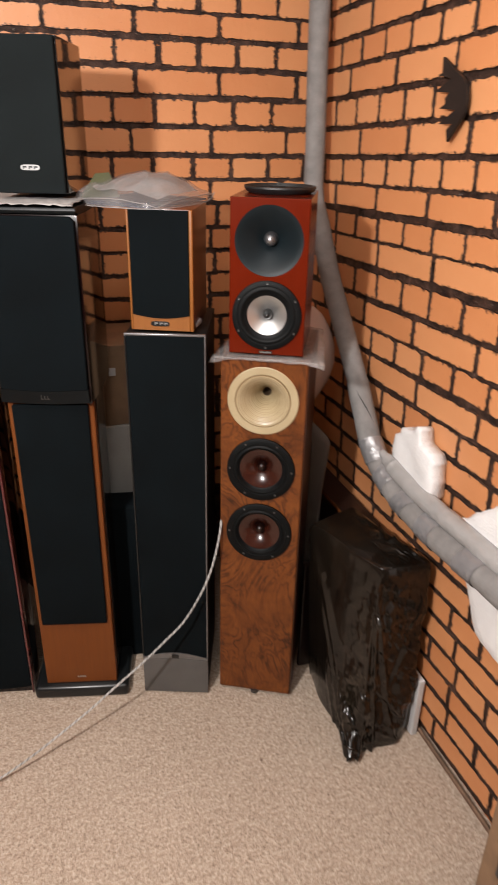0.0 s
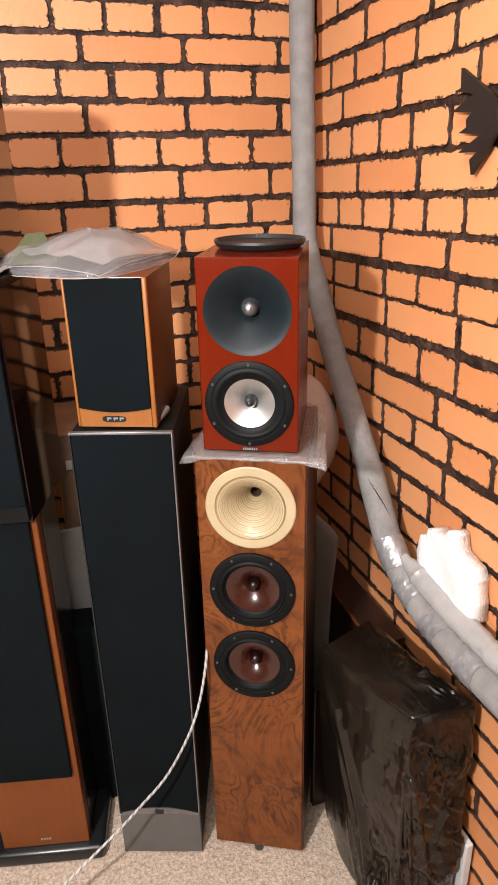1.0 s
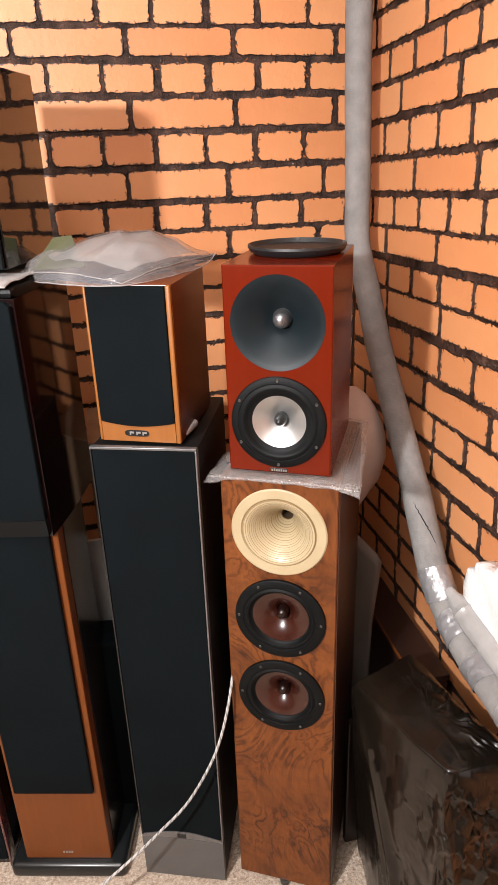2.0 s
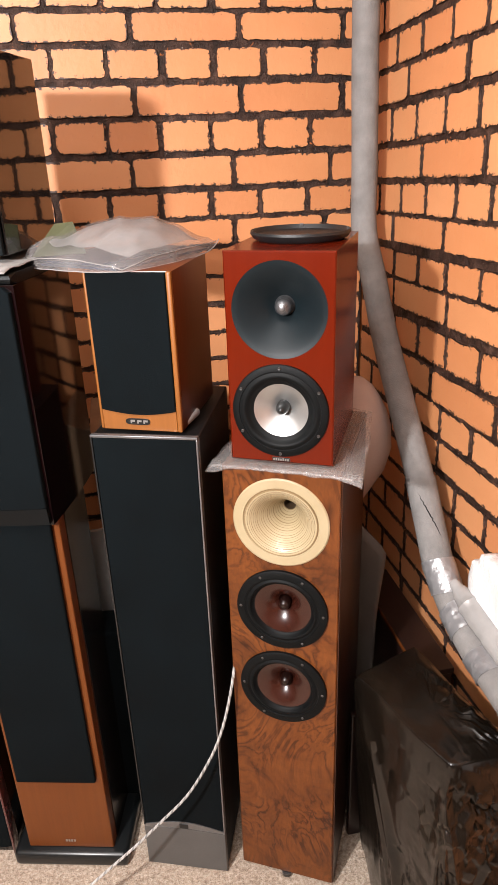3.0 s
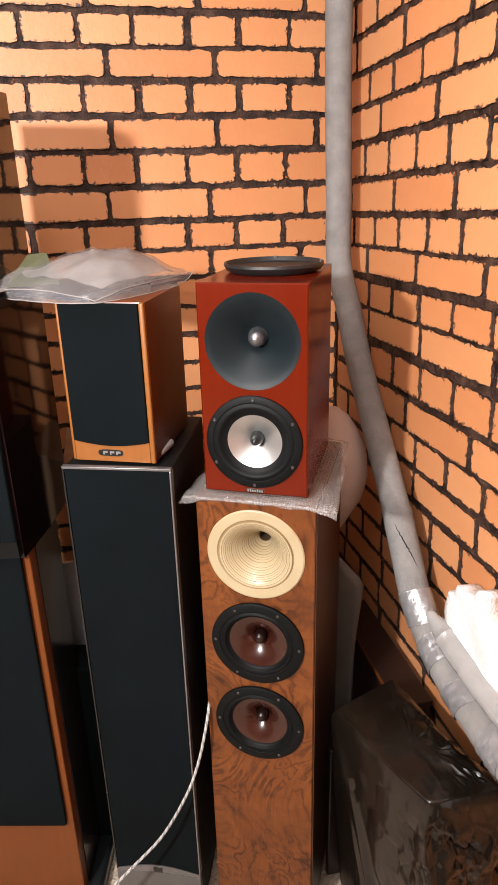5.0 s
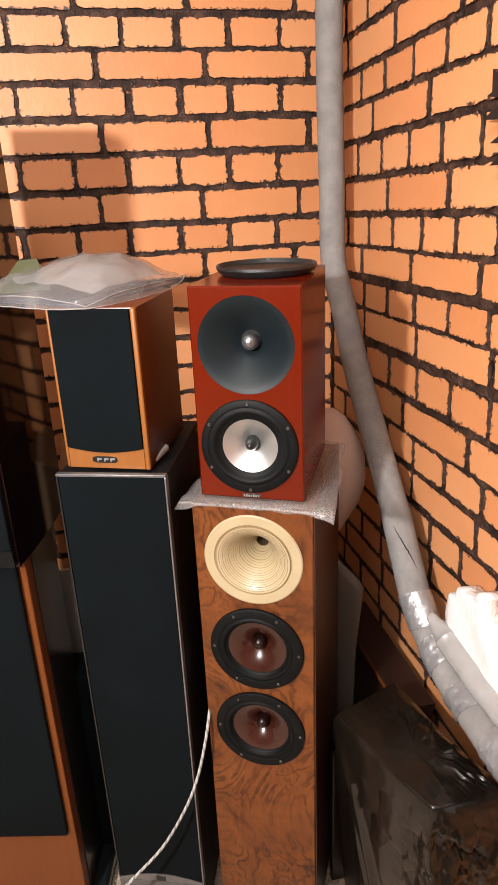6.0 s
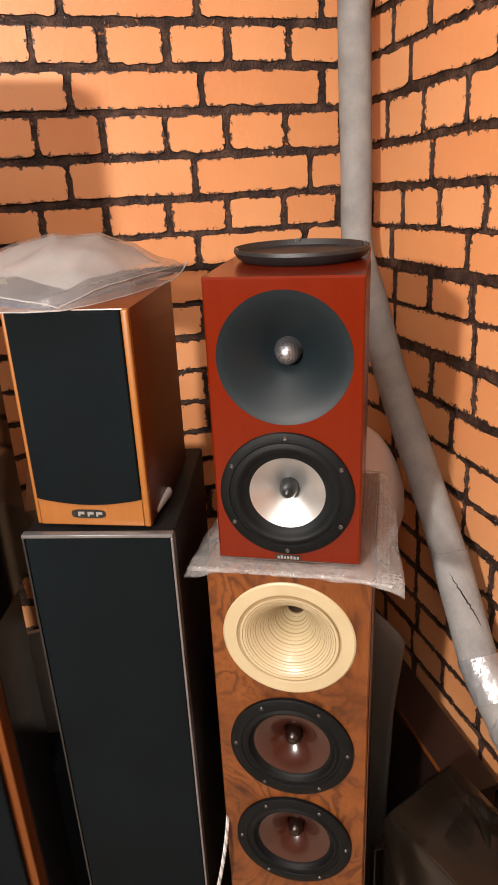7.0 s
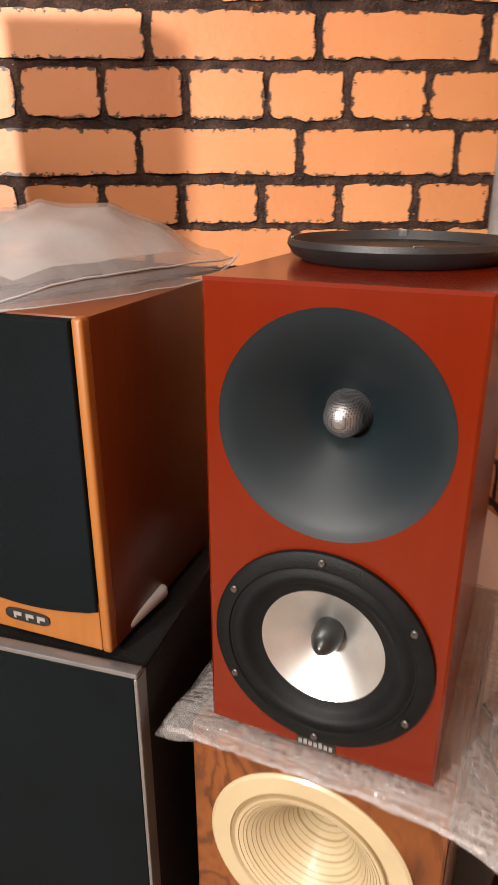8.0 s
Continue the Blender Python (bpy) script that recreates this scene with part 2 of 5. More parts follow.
def foam_mat(name, colour):
    m, t, p = nodes_of(name)
    co, v = t.nodes.new("ShaderNodeTexCoord"), t.nodes.new("ShaderNodeTexVoronoi")
    v.inputs["Scale"].default_value = 180
    link(t, co.outputs["Object"], v.inputs["Vector"])
    big = noise_node(t, 12, 4)
    link(t, ramp_node(t, big.outputs["Fac"], [(0.3, tuple(0.9 * c for c in colour)), (0.7, colour)]).outputs["Color"], p.inputs["Base Color"])
    p.inputs["Roughness"].default_value = 0.8
    bump_node(t, v.outputs["Distance"], 0.45, 0.003, p)
    return m


def mesh_mat():
    """Steel mesh with rows of small dark holes."""
    m, t, p = nodes_of("steel_tweeter_mesh")
    co, v = t.nodes.new("ShaderNodeTexCoord"), t.nodes.new("ShaderNodeTexVoronoi")
    v.inputs["Scale"].default_value, v.inputs["Randomness"].default_value = 620.0, 0.1
    link(t, co.outputs["Object"], v.inputs["Vector"])
    holes = ramp_node(t, v.outputs["Distance"], [(0.30, (0.006, 0.006, 0.006)), (0.42, (0.26, 0.26, 0.27))])
    link(t, holes.outputs["Color"], p.inputs["Base Color"])
    p.inputs["Metallic"].default_value, p.inputs["Roughness"].default_value = 0.85, 0.32
    bump_node(t, v.outputs["Distance"], 0.4, 0.0006, p)
    return m


M_BRICK, M_BRICK_LONG = brick_paint(0.118), brick_paint(0.248)
M_MORTAR, M_CARPET, M_WALNUT = mortar_mat(), carpet_mat(), walnut_mat()
M_WALL = plain("orange_painted_plaster", (0.3968, 0.1216, 0.0288), 0.6, vary=0.15, scale=4)
M_PLASTER = plain("brown_plaster", (0.13, 0.075, 0.042), 0.8, vary=0.08, scale=3)
M_CEIL = plain("white_ceiling_paint", (0.62, 0.60, 0.57), 0.85, vary=0.05, scale=3)
M_MOTTLED = plain("mottled_brown", (0.16, 0.095, 0.06), 0.6, vary=0.25, scale=20)
M_RED = wood_mat("red_cherry_lacquer", (0.086, 0.0062, 0.0008), (0.104, 0.0090, 0.0011), 0.17, 0.0, contrast=0.6, spec=0.28)
# cherry in two tones: cabinet darkened for its shaded side, front edges brighter
M_CHERRY = wood_mat("shaded_cherry_veneer", (0.076, 0.0150, 0.0032), (0.122, 0.0272, 0.0054), 0.30, 0.1, spec=0.4)
M_CHERRY_EDGE = wood_mat("pale_cherry_edge", (0.185, 0.062, 0.0108), (0.245, 0.090, 0.0170), 0.42, 0.1, spec=0.4)
M_AE = wood_mat("brown_cherry_veneer", (0.104, 0.0280, 0.0052), (0.150, 0.0430, 0.0074), 0.40, 0.0, spec=0.3)
M_BURG = wood_mat("burgundy_lacquered_wood", (0.0030, 0.0010, 0.0012), (0.0060, 0.0018, 0.0020), 0.06, 0.0, spec=0.42)
M_GLOSS = plain("black_piano_lacquer", (0.00384, 0.00352, 0.00352), 0.02, vary=0.1, bump=0.0, spec=0.7, coat=0.3)
M_CLOTH = plain("black_grille_cloth", (0.0024, 0.0044, 0.0056), 0.85, vary=0.2, scale=5, grain=1500, bump=0.5, spec=0.09)
M_CLOTH2 = plain("charcoal_grille_cloth", (0.0066, 0.0092, 0.0098), 0.85, vary=0.15, scale=6, grain=1200, bump=0.5, spec=0.12)
M_ASH = plain("black_ash_vinyl", (0.0058, 0.0058, 0.0060), 0.55, vary=0.2, scale=20, grain=400, bump=0.4, spec=0.2)
M_RUBBER = plain("black_rubber", (0.0030, 0.0037, 0.0040), 0.55, vary=0.15, scale=30, grain=600, bump=0.15, spec=0.14)
M_FRAME = plain("black_cast_driver_frame", (0.0034, 0.0041, 0.0044), 0.5, vary=0.15, scale=40, grain=900, bump=0.25, spec=0.13)
M_HORN = plain("dark_grey_satin_waveguide", (0.0054, 0.0098, 0.0122), 0.45, vary=0.08, scale=8, grain=1500, bump=0.1, spec=0.22)
M_ALU = plain("brushed_aluminium_cone", (0.58, 0.585, 0.575), 0.38, metal=0.9, vary=0.05, scale=20, grain=500, bump=0.03)
M_SILVER = plain("satin_silver_trim", (0.24, 0.245, 0.255), 0.34, metal=0.8, vary=0.06, scale=30, bump=0.05)
M_STEEL = plain("steel_screw", (0.13, 0.13, 0.13), 0.35, metal=1.0, vary=0.1)
M_MESH = mesh_mat()
M_GREY = plain("grey_satin_plastic", (0.0864, 0.0832, 0.08), 0.45, vary=0.07, scale=14, bump=0.1)
M_GREYDK = plain("dark_grey_plastic", (0.01664, 0.01856, 0.01984), 0.42, vary=0.08, scale=14, bump=0.1)
M_BLACK = plain("black_satin_plastic", (0.00768, 0.00896, 0.0096), 0.3, vary=0.1, bump=0.08)
M_BIRCH = wood_mat("pale_birch_ply", (0.330, 0.262, 0.150), (0.40, 0.330, 0.205), 0.33, 0.2, (6, 6, 6))
M_BIRCHDK = wood_mat("brown_birch_ply_layer", (0.190, 0.130, 0.062), (0.260, 0.186, 0.096), 0.4, 0.2, (6, 6, 6))
M_CONE = plain("brown_red_polished_cone", (0.030, 0.0072, 0.0042), 0.21, vary=0.12, scale=20, bump=0.0, spec=0.6)
M_PLUG = plain("dark_brown_dome", (0.009, 0.0028, 0.002), 0.3, vary=0.1, bump=0.0)
M_BAND = plain("black_satin_band", (0.0026, 0.0034, 0.0038), 0.4, vary=0.1, scale=14, bump=0.1, spec=0.18)
M_SIDE = plain("glossy_dark_brown_side", (0.016, 0.0105, 0.0075), 0.24, vary=0.12, scale=6, bump=0.05)
M_COVER = plain("black_perforated_metal", (0.012, 0.0125, 0.013), 0.42, vary=0.1, scale=30, grain=900, bump=0.25, spec=0.4)
M_FOAMTHIN = plain("thin_grey_white_foam", (0.30, 0.29, 0.28), 0.7, vary=0.1, scale=20, grain=300, bump=0.3)
# walnut darkened to carry the shade of the tower's right side
M_WALNUT_SIDE = wood_mat("shaded_walnut_side", (0.026, 0.0080, 0.0036), (0.048, 0.0145, 0.0056), 0.32, 0.1, spec=0.4)
M_THROAT = plain("throat_shade_brown", (0.06, 0.035, 0.016), 0.7, vary=0.15)
M_VOID = plain("black_throat", (0.00256, 0.00256, 0.00256), 0.9, vary=0.1)
M_PIPE = plain("grey_foam_pipe_lagging", (0.205, 0.197, 0.190), 0.74, vary=0.10, scale=26, grain=420, bump=0.55, spec=0.3)
M_TAPE = creased("silver_duct_tape", (0.38, 0.38, 0.39), 0.28, 0.55, 80, 0.20, (1, 1, 0.5))
M_SLEEVE = creased("grey_crinkled_plastic", (0.36, 0.35, 0.34), 0.20, 0.1, 42, 0.22, (1, 0.45, 1))
M_FILM = film_mat("clear_polythene", (0.42, 0.405, 0.40), 0.66, 0.12)
M_LINER = film_mat("milky_polythene_liner", (0.47, 0.45, 0.44), 0.34, 0.3)
M_WRAP = film_mat("bubble_wrap", (0.52, 0.50, 0.49), 0.88, 0.07, 150)
M_GREYFOAM = plain("grey_foam_packing_sheet", (0.14, 0.122, 0.106), 0.75, vary=0.08, scale=8, grain=300, bump=0.3)
M_FOAMSHEET = plain("pink_white_foam_packing_sheet", (0.50, 0.40, 0.36), 0.6, vary=0.05, scale=8, grain=300, bump=0.2)
M_STYRO = foam_mat("white_expanded_polystyrene", (0.74, 0.735, 0.73))
M_BAG = bag_mat()
M_PAPER = plain("white_paper", (0.4992, 0.4928, 0.4864), 0.6, vary=0.04, bump=0.1)
M_NAVY = plain("navy_printed_cover", (0.015, 0.02, 0.05), 0.35, vary=0.2, bump=0.05)
M_GREEN = plain("olive_green_card", (0.070, 0.072, 0.030), 0.7, vary=0.15)
M_CARD = plain("brown_cardboard", (0.2112, 0.128, 0.0704), 0.8, vary=0.12, scale=12, bump=0.2)
M_PANEL = plain("pale_grey_board", (0.352, 0.3456, 0.32), 0.7, vary=0.06)
M_DARKWOOD = wood_mat("dark_maroon_veneer", (0.00896, 0.00384, 0.0032), (0.01792, 0.00704, 0.00512), 0.4, 0.1)
M_ORNAMENT = plain("black_painted_plywood", (0.00512, 0.00448, 0.00448), 0.55, vary=0.2, scale=30)
M_CORD = plain("white_braided_cord", (0.4608, 0.448, 0.4288), 0.6, vary=0.1, grain=900, bump=0.4)
M_CORDDK = plain("grey_braided_cord", (0.24, 0.235, 0.225), 0.6, vary=0.2, grain=900, bump=0.4)
M_BADGE = plain("silver_badge_print", (0.34, 0.34, 0.335), 0.3, metal=0.6, vary=0.05, bump=0.0)


# ---- mesh helpers ----
def mesh_object(name, bm, material, smooth=False):
    me = bpy.data.meshes.new(name)
    bmesh.ops.recalc_face_normals(bm, faces=bm.faces)
    bm.to_mesh(me)
    bm.free()
    me.materials.append(material)
    if smooth:
        me.shade_smooth()
    if smooth is True:
        me.set_sharp_from_angle(angle=radians(38))
    return new(name, me)


def part(name, bm, material, parent, label="", smooth=False, at=None):
    ob = mesh_object(name, bm, material, smooth)
    ob.parent = parent
    if at is not None:
        ob.matrix_basis = at
    if label:
        tagged(ob, label)
    return ob


def thing(name, m, label, category, group=""):
    ob = new(name)
    ob.empty_display_size = 0.05
    ob.matrix_basis = m
    return tagged(ob, label, category, group)


def box(x0, x1, y0, y1, z0, z1, bevel=0.0, segments=2, bm=None):
    own = bmesh.new()
    v = [own.verts.new((x, y, z)) for x in (x0, x1) for y in (y0, y1) for z in (z0, z1)]
    for f in ((0, 1, 3, 2), (4, 6, 7, 5), (0, 4, 5, 1), (2, 3, 7, 6), (0, 2, 6, 4), (1, 5, 7, 3)):
        own.faces.new([v[i] for i in f])
    if bevel:
        bmesh.ops.bevel(own, geom=own.edges[:], offset=bevel, segments=segments, profile=0.5, affect="EDGES")
    if bm is None:
        return own
    me = bpy.data.meshes.new("tmp")
    own.to_mesh(me)
    own.free()
    bm.from_mesh(me)
    bpy.data.meshes.remove(me)
    return bm


def revolve(profile, segments=56, bm=None, cx=0.0, cz=0.0):
    """Turns (radius, y) round the y axis through (cx, cz)."""
    bm = bm or bmesh.new()
    rings = []
    for r, y in profile:
        if r < 1e-6:
            rings.append([bm.verts.new((cx, y, cz))])
        else:
            rings.append([bm.verts.new((cx + r * math.cos(a), y, cz + r * math.sin(a))) for a in (2 * math.pi * i / segments for i in range(segments))])
    for a, b in zip(rings, rings[1:]):
        for i in range(segments):
            j = (i + 1) % segments
            if len(a) == 1:
                bm.faces.new((a[0], b[j], b[i]))
            elif len(b) == 1:
                bm.faces.new((a[i], a[j], b[0]))
            else:
                bm.faces.new((a[i], a[j], b[j], b[i]))
    return bm


def extrude_outline(points, y0, y1, bevel=0.0):
    """A closed outline of (x, z) as a slab from y0 to y1."""
    bm = bmesh.new()
    front = bm.faces.new([bm.verts.new((x, y0, z)) for x, z in points])
    got = bmesh.ops.extrude_face_region(bm, geom=[front])
    for v in got["geom"]:
        if isinstance(v, bmesh.types.BMVert):
            v.co.y = y1
    if bevel:
        edges = [e for e in bm.edges if abs(e.verts[0].co.y - y0) < 1e-6 and abs(e.verts[1].co.y - y0) < 1e-6]
        bmesh.ops.bevel(bm, geom=edges, offset=bevel, segments=2, profile=0.5, affect="EDGES")
    return bm


def prism(plan, z0, z1, bevel=0.0):
    """A closed plan of (x, y) as an upright slab."""
    bm = bmesh.new()
    low = bm.faces.new([bm.verts.new((x, y, z0)) for x, y in plan])
    got = bmesh.ops.extrude_face_region(bm, geom=[low])
    for v in got["geom"]:
        if isinstance(v, bmesh.types.BMVert):
            v.co.z = z1
    if bevel:
        edges = [e for e in bm.edges if abs(e.verts[0].co.z - e.verts[1].co.z) < 1e-6]
        bmesh.ops.bevel(bm, geom=edges, offset=bevel, segments=2, profile=0.5, affect="EDGES")
    return bm


def drilled_cabinet(w, d, h, holes, chamfer=0.0025, segments=48):
    """An open-fronted cabinet whose baffle, at y = 0, is pierced by round holes (z, radius) on the middle line."""
    bm = bmesh.new()
    x0, x1, z0, z1 = -w / 2 + chamfer, w / 2 - chamfer, chamfer, h - chamfer
    cuts = [z0]
    for (za, ra), (zb, rb) in zip(holes, holes[1:]):
        cuts.append(((za + ra) + (zb - rb)) / 2)
    cuts.append(z1)
    for (zc, r), lo, hi in zip(holes, cuts, cuts[1:]):
        corner = sorted(math.atan2(z - zc, x) % (2 * math.pi) for x in (x0, x1) for z in (lo, hi))
        angles = sorted(set([2 * math.pi * i / segments for i in range(segments)] + corner))
        inner, outer, deep = [], [], []
        for a in angles:
            c, s = math.cos(a), math.sin(a)
            k = min((x1 if c > 0 else x0) / c if abs(c) > 1e-9 else 9, ((hi if s > 0 else lo) - zc) / s if abs(s) > 1e-9 else 9)
            inner.append(bm.verts.new((r * c, 0, zc + r * s)))
            outer.append(bm.verts.new((k * c, 0, zc + k * s)))
            deep.append(bm.verts.new((r * c, 0.018, zc + r * s)))
        for i in range(len(angles)):
            j = (i + 1) % len(angles)
            bm.faces.new((inner[i], outer[i], outer[j], inner[j]))
            bm.faces.new((inner[j], deep[j], deep[i], inner[i]))
    ring = [[(x0, 0, z0), (x1, 0, z0), (x1, 0, z1), (x0, 0, z1)], [(-w / 2, chamfer, 0), (w / 2, chamfer, 0), (w / 2, chamfer, h), (-w / 2, chamfer, h)], [(-w / 2, d, 0), (w / 2, d, 0), (w / 2, d, h), (-w / 2, d, h)]]
    rv = [[bm.verts.new(p) for p in q] for q in ring]
    for a, b in zip(rv, rv[1:]):
        for i in range(4):
            j = (i + 1) % 4
            bm.faces.new((a[i], a[j], b[j], b[i]))
    bm.faces.new(rv[2])
    bmesh.ops.remove_doubles(bm, verts=bm.verts, dist=1e-5)
    return bm


def sweep(path, radius, sides=16, bm=None, squash=None):
    """A tube along points; radius is a number or one a point."""
    bm = bm or bmesh.new()
    pts = [Vector(p) for p in path]
    up, rings = Vector((0.31, 0.2, 0.93)).normalized(), []
    for i, p in enumerate(pts):
        d = (pts[min(i + 1, len(pts) - 1)] - pts[max(i - 1, 0)]).normalized()
        side = d.cross(up)
        side = side.normalized() if side.length > 1e-4 else Vector((1, 0, 0))
        top = side.cross(d).normalized()
        up = top
        r = radius[i] if isinstance(radius, (list, tuple)) else radius
        rings.append([bm.verts.new(p + r * (math.cos(a) * side + math.sin(a) * top)) for a in (2 * math.pi * k / sides for k in range(sides))])
    for a, b in zip(rings, rings[1:]):
        for k in range(sides):
            j = (k + 1) % sides
            bm.faces.new((a[k], a[j], b[j], b[k]))
    bm.faces.new(rings[0])
    bm.faces.new(rings[-1])
    return bm


def smooth_path(points, steps=8):
    """Catmull-Rom through the points."""
    p = [Vector(q) for q in points]
    p = [2 * p[0] - p[1]] + p + [2 * p[-1] - p[-2]]
    out = []
    for a, b, c, d in zip(p, p[1:], p[2:], p[3:]):
        for k in range(steps):
            u = k / steps
            out.append(0.5 * (2 * b + (c - a) * u + (2 * a - 5 * b + 4 * c - d) * u * u + (3 * b - a - 3 * c + d) * u ** 3))
    return out + [p[-2]]


def sheet(width, depth, nu, nv, height, outline=None):
    """A thin sheet over u, v in -1..1 with height(u, v); outline(u, v) moves the plan."""
    bm = bmesh.new()
    grid = []
    for i in range(nu + 1):
        row = []
        for j in range(nv + 1):
            u, v = 2 * i / nu - 1, 2 * j / nv - 1
            x, y = outline(u, v) if outline else (u * width / 2, v * depth / 2)
            row.append(bm.verts.new((x, y, height(u, v, x, y))))
        grid.append(row)
    for i in range(nu):
        for j in range(nv):
            bm.faces.new((grid[i][j], grid[i + 1][j], grid[i + 1][j + 1], grid[i][j + 1]))
    return bm


def n3(x, y, z=0.0):
    return noise.noise(Vector((x, y, z)))


# ---- the room ----
CEIL, WEST, SOUTH = 2.75, -4.2, -4.4
wall_north = tagged(mesh_object("wall_north", box(WEST, 0.25, 0.022, 0.27, 0, CEIL), M_WALL), "orange painted brick wall with dark rough mortar joints", "wall", kind="structure")
wall_east = tagged(mesh_object("wall_east", box(0.022, 0.27, SOUTH, 0.022, 0, CEIL), M_WALL), "orange painted brick wall with dark rough mortar joints", "wall", kind="structure")
# unseen walls closing the room; their dark brown holds down bounced light
tagged(mesh_object("wall_west", box(WEST - 0.2, WEST, SOUTH, 0.27, 0, CEIL), M_PLASTER), "unseen plain wall, dark brown to limit bounce", "wall", kind="structure")
tagged(mesh_object("wall_south", box(WEST - 0.2, 0.27, SOUTH - 0.2, SOUTH, 0, CEIL), M_PLASTER), "unseen plain wall, dark brown to limit bounce", "wall", kind="structure")
tagged(mesh_object("floor", box(WEST - 0.2, 0.27, SOUTH - 0.2, 0.27, -0.12, 0), M_CARPET), "beige speckled loop pile carpet", "floor", kind="structure")
tagged(mesh_object("ceiling", box(WEST - 0.2, 0.27, SOUTH - 0.2, 0.27, CEIL, CEIL + 0.15), M_CEIL), "plain white painted ceiling", "ceiling", kind="structure")
# no baseboard here: added strip draws the thin dark line above the carpet
tagged(mesh_object("baseboard", box(-0.006, 0.004, -3.0, -0.1, 0.0, 0.014, 0.003), M_MOTTLED), "thin brown strip added for the dark line at the carpet", "baseboard", kind="structure")



def driver_screws(parent, zc, ring, count, turn, y=-0.008):
    for k in range(count):
        a = turn + 2 * math.pi * k / count
        bm = revolve([(0.0, y - 0.0008), (0.0010, y - 0.0016), (0.0024, y - 0.0017), (0.0031, y - 0.0009), (0.0031, y + 0.003)], 12)
        ob = part("screw", bm, M_STEEL, parent, smooth=True)
        ob.location = (ring * math.cos(a), 0, zc + ring * math.sin(a))


# ---- red stand-mount speaker ----
def red_speaker(m):
    w, d, h = 0.189, 0.272, 0.375
    t = thing("bookshelf_speaker", m, "red cherry lacquered speaker with large dark waveguide on bubble wrap", "speaker")
    part("cabinet", drilled_cabinet(w, d, h, [(0.1, 0.0855), (0.278, 0.0815)]), M_RED, t, "red cherry lacquered cabinet")
    zc = 0.278
    prof = [(0.0825, -0.0005), (0.081, 0.0)]
    prof += [(0.081 - (0.081 - 0.017) * u, 0.046 * u ** 1.35) for u in [k / 16 for k in range(1, 17)]]
    horn = part("waveguide", revolve(prof, 64), M_HORN, t, "round dark grey concave waveguide", True, pose(0, 0, zc))
    part("tweeter", revolve([(0.0148 * math.sin(k * math.pi / 16), 0.033 - 0.0148 * math.cos(k * math.pi / 16)) for k in range(9)] + [(0.0152, 0.038), (0.0185, 0.047)], 32), M_MESH, horn, "perforated metal tweeter dome", True)
    zc = 0.1
    wf = part("woofer", revolve([(0.0865, -0.001), (0.0862, -0.0045), (0.0845, -0.0058), (0.0745, -0.0062), (0.0738, -0.0048), (0.0725, -0.0046)], 64), M_FRAME, t, "black woofer basket rim", True, pose(0, 0, zc))
    part("surround", revolve([(0.0725, -0.0046), (0.0705, -0.0052), (0.0675, -0.0068), (0.0640, -0.0066), (0.0610, -0.0040), (0.0585, -0.0010), (0.0555, 0.0010), (0.0495, 0.003)], 64), M_RUBBER, wf, "black rubber surround", True)
    part("cone", revolve([(0.0495, 0.003), (0.044, 0.0065), (0.032, 0.0135), (0.020, 0.021), (0.0125, 0.026)], 64), M_ALU, wf, "silver aluminium cone", True)
    part("phase_plug", revolve([(0.0, -0.004), (0.004, -0.002), (0.0085, 0.004), (0.0115, 0.012), (0.0122, 0.02), (0.0125, 0.028)], 32), M_BLACK, wf, "black bullet phase plug", True)
    driver_screws(wf, 0, 0.0800, 6, math.pi / 2, -0.0060)
    badge = part("badge", box(-0.0165, 0.0165, -0.0008, 0.0, 0.003, 0.0100), M_BLACK, t, "small black badge with silver lettering bars")
    for k in range(7):
        part("badge_bar", box(-0.0145 + 0.0043 * k, -0.0117 + 0.0043 * k, -0.0014, -0.0007, 0.0042, 0.0080 + 0.0010 * (k % 3 == 1)), M_BADGE, badge)
    return t


RED = pose(-0.4333, -0.766, 1.148, 0, 0, -27.2)
red_speaker(RED)


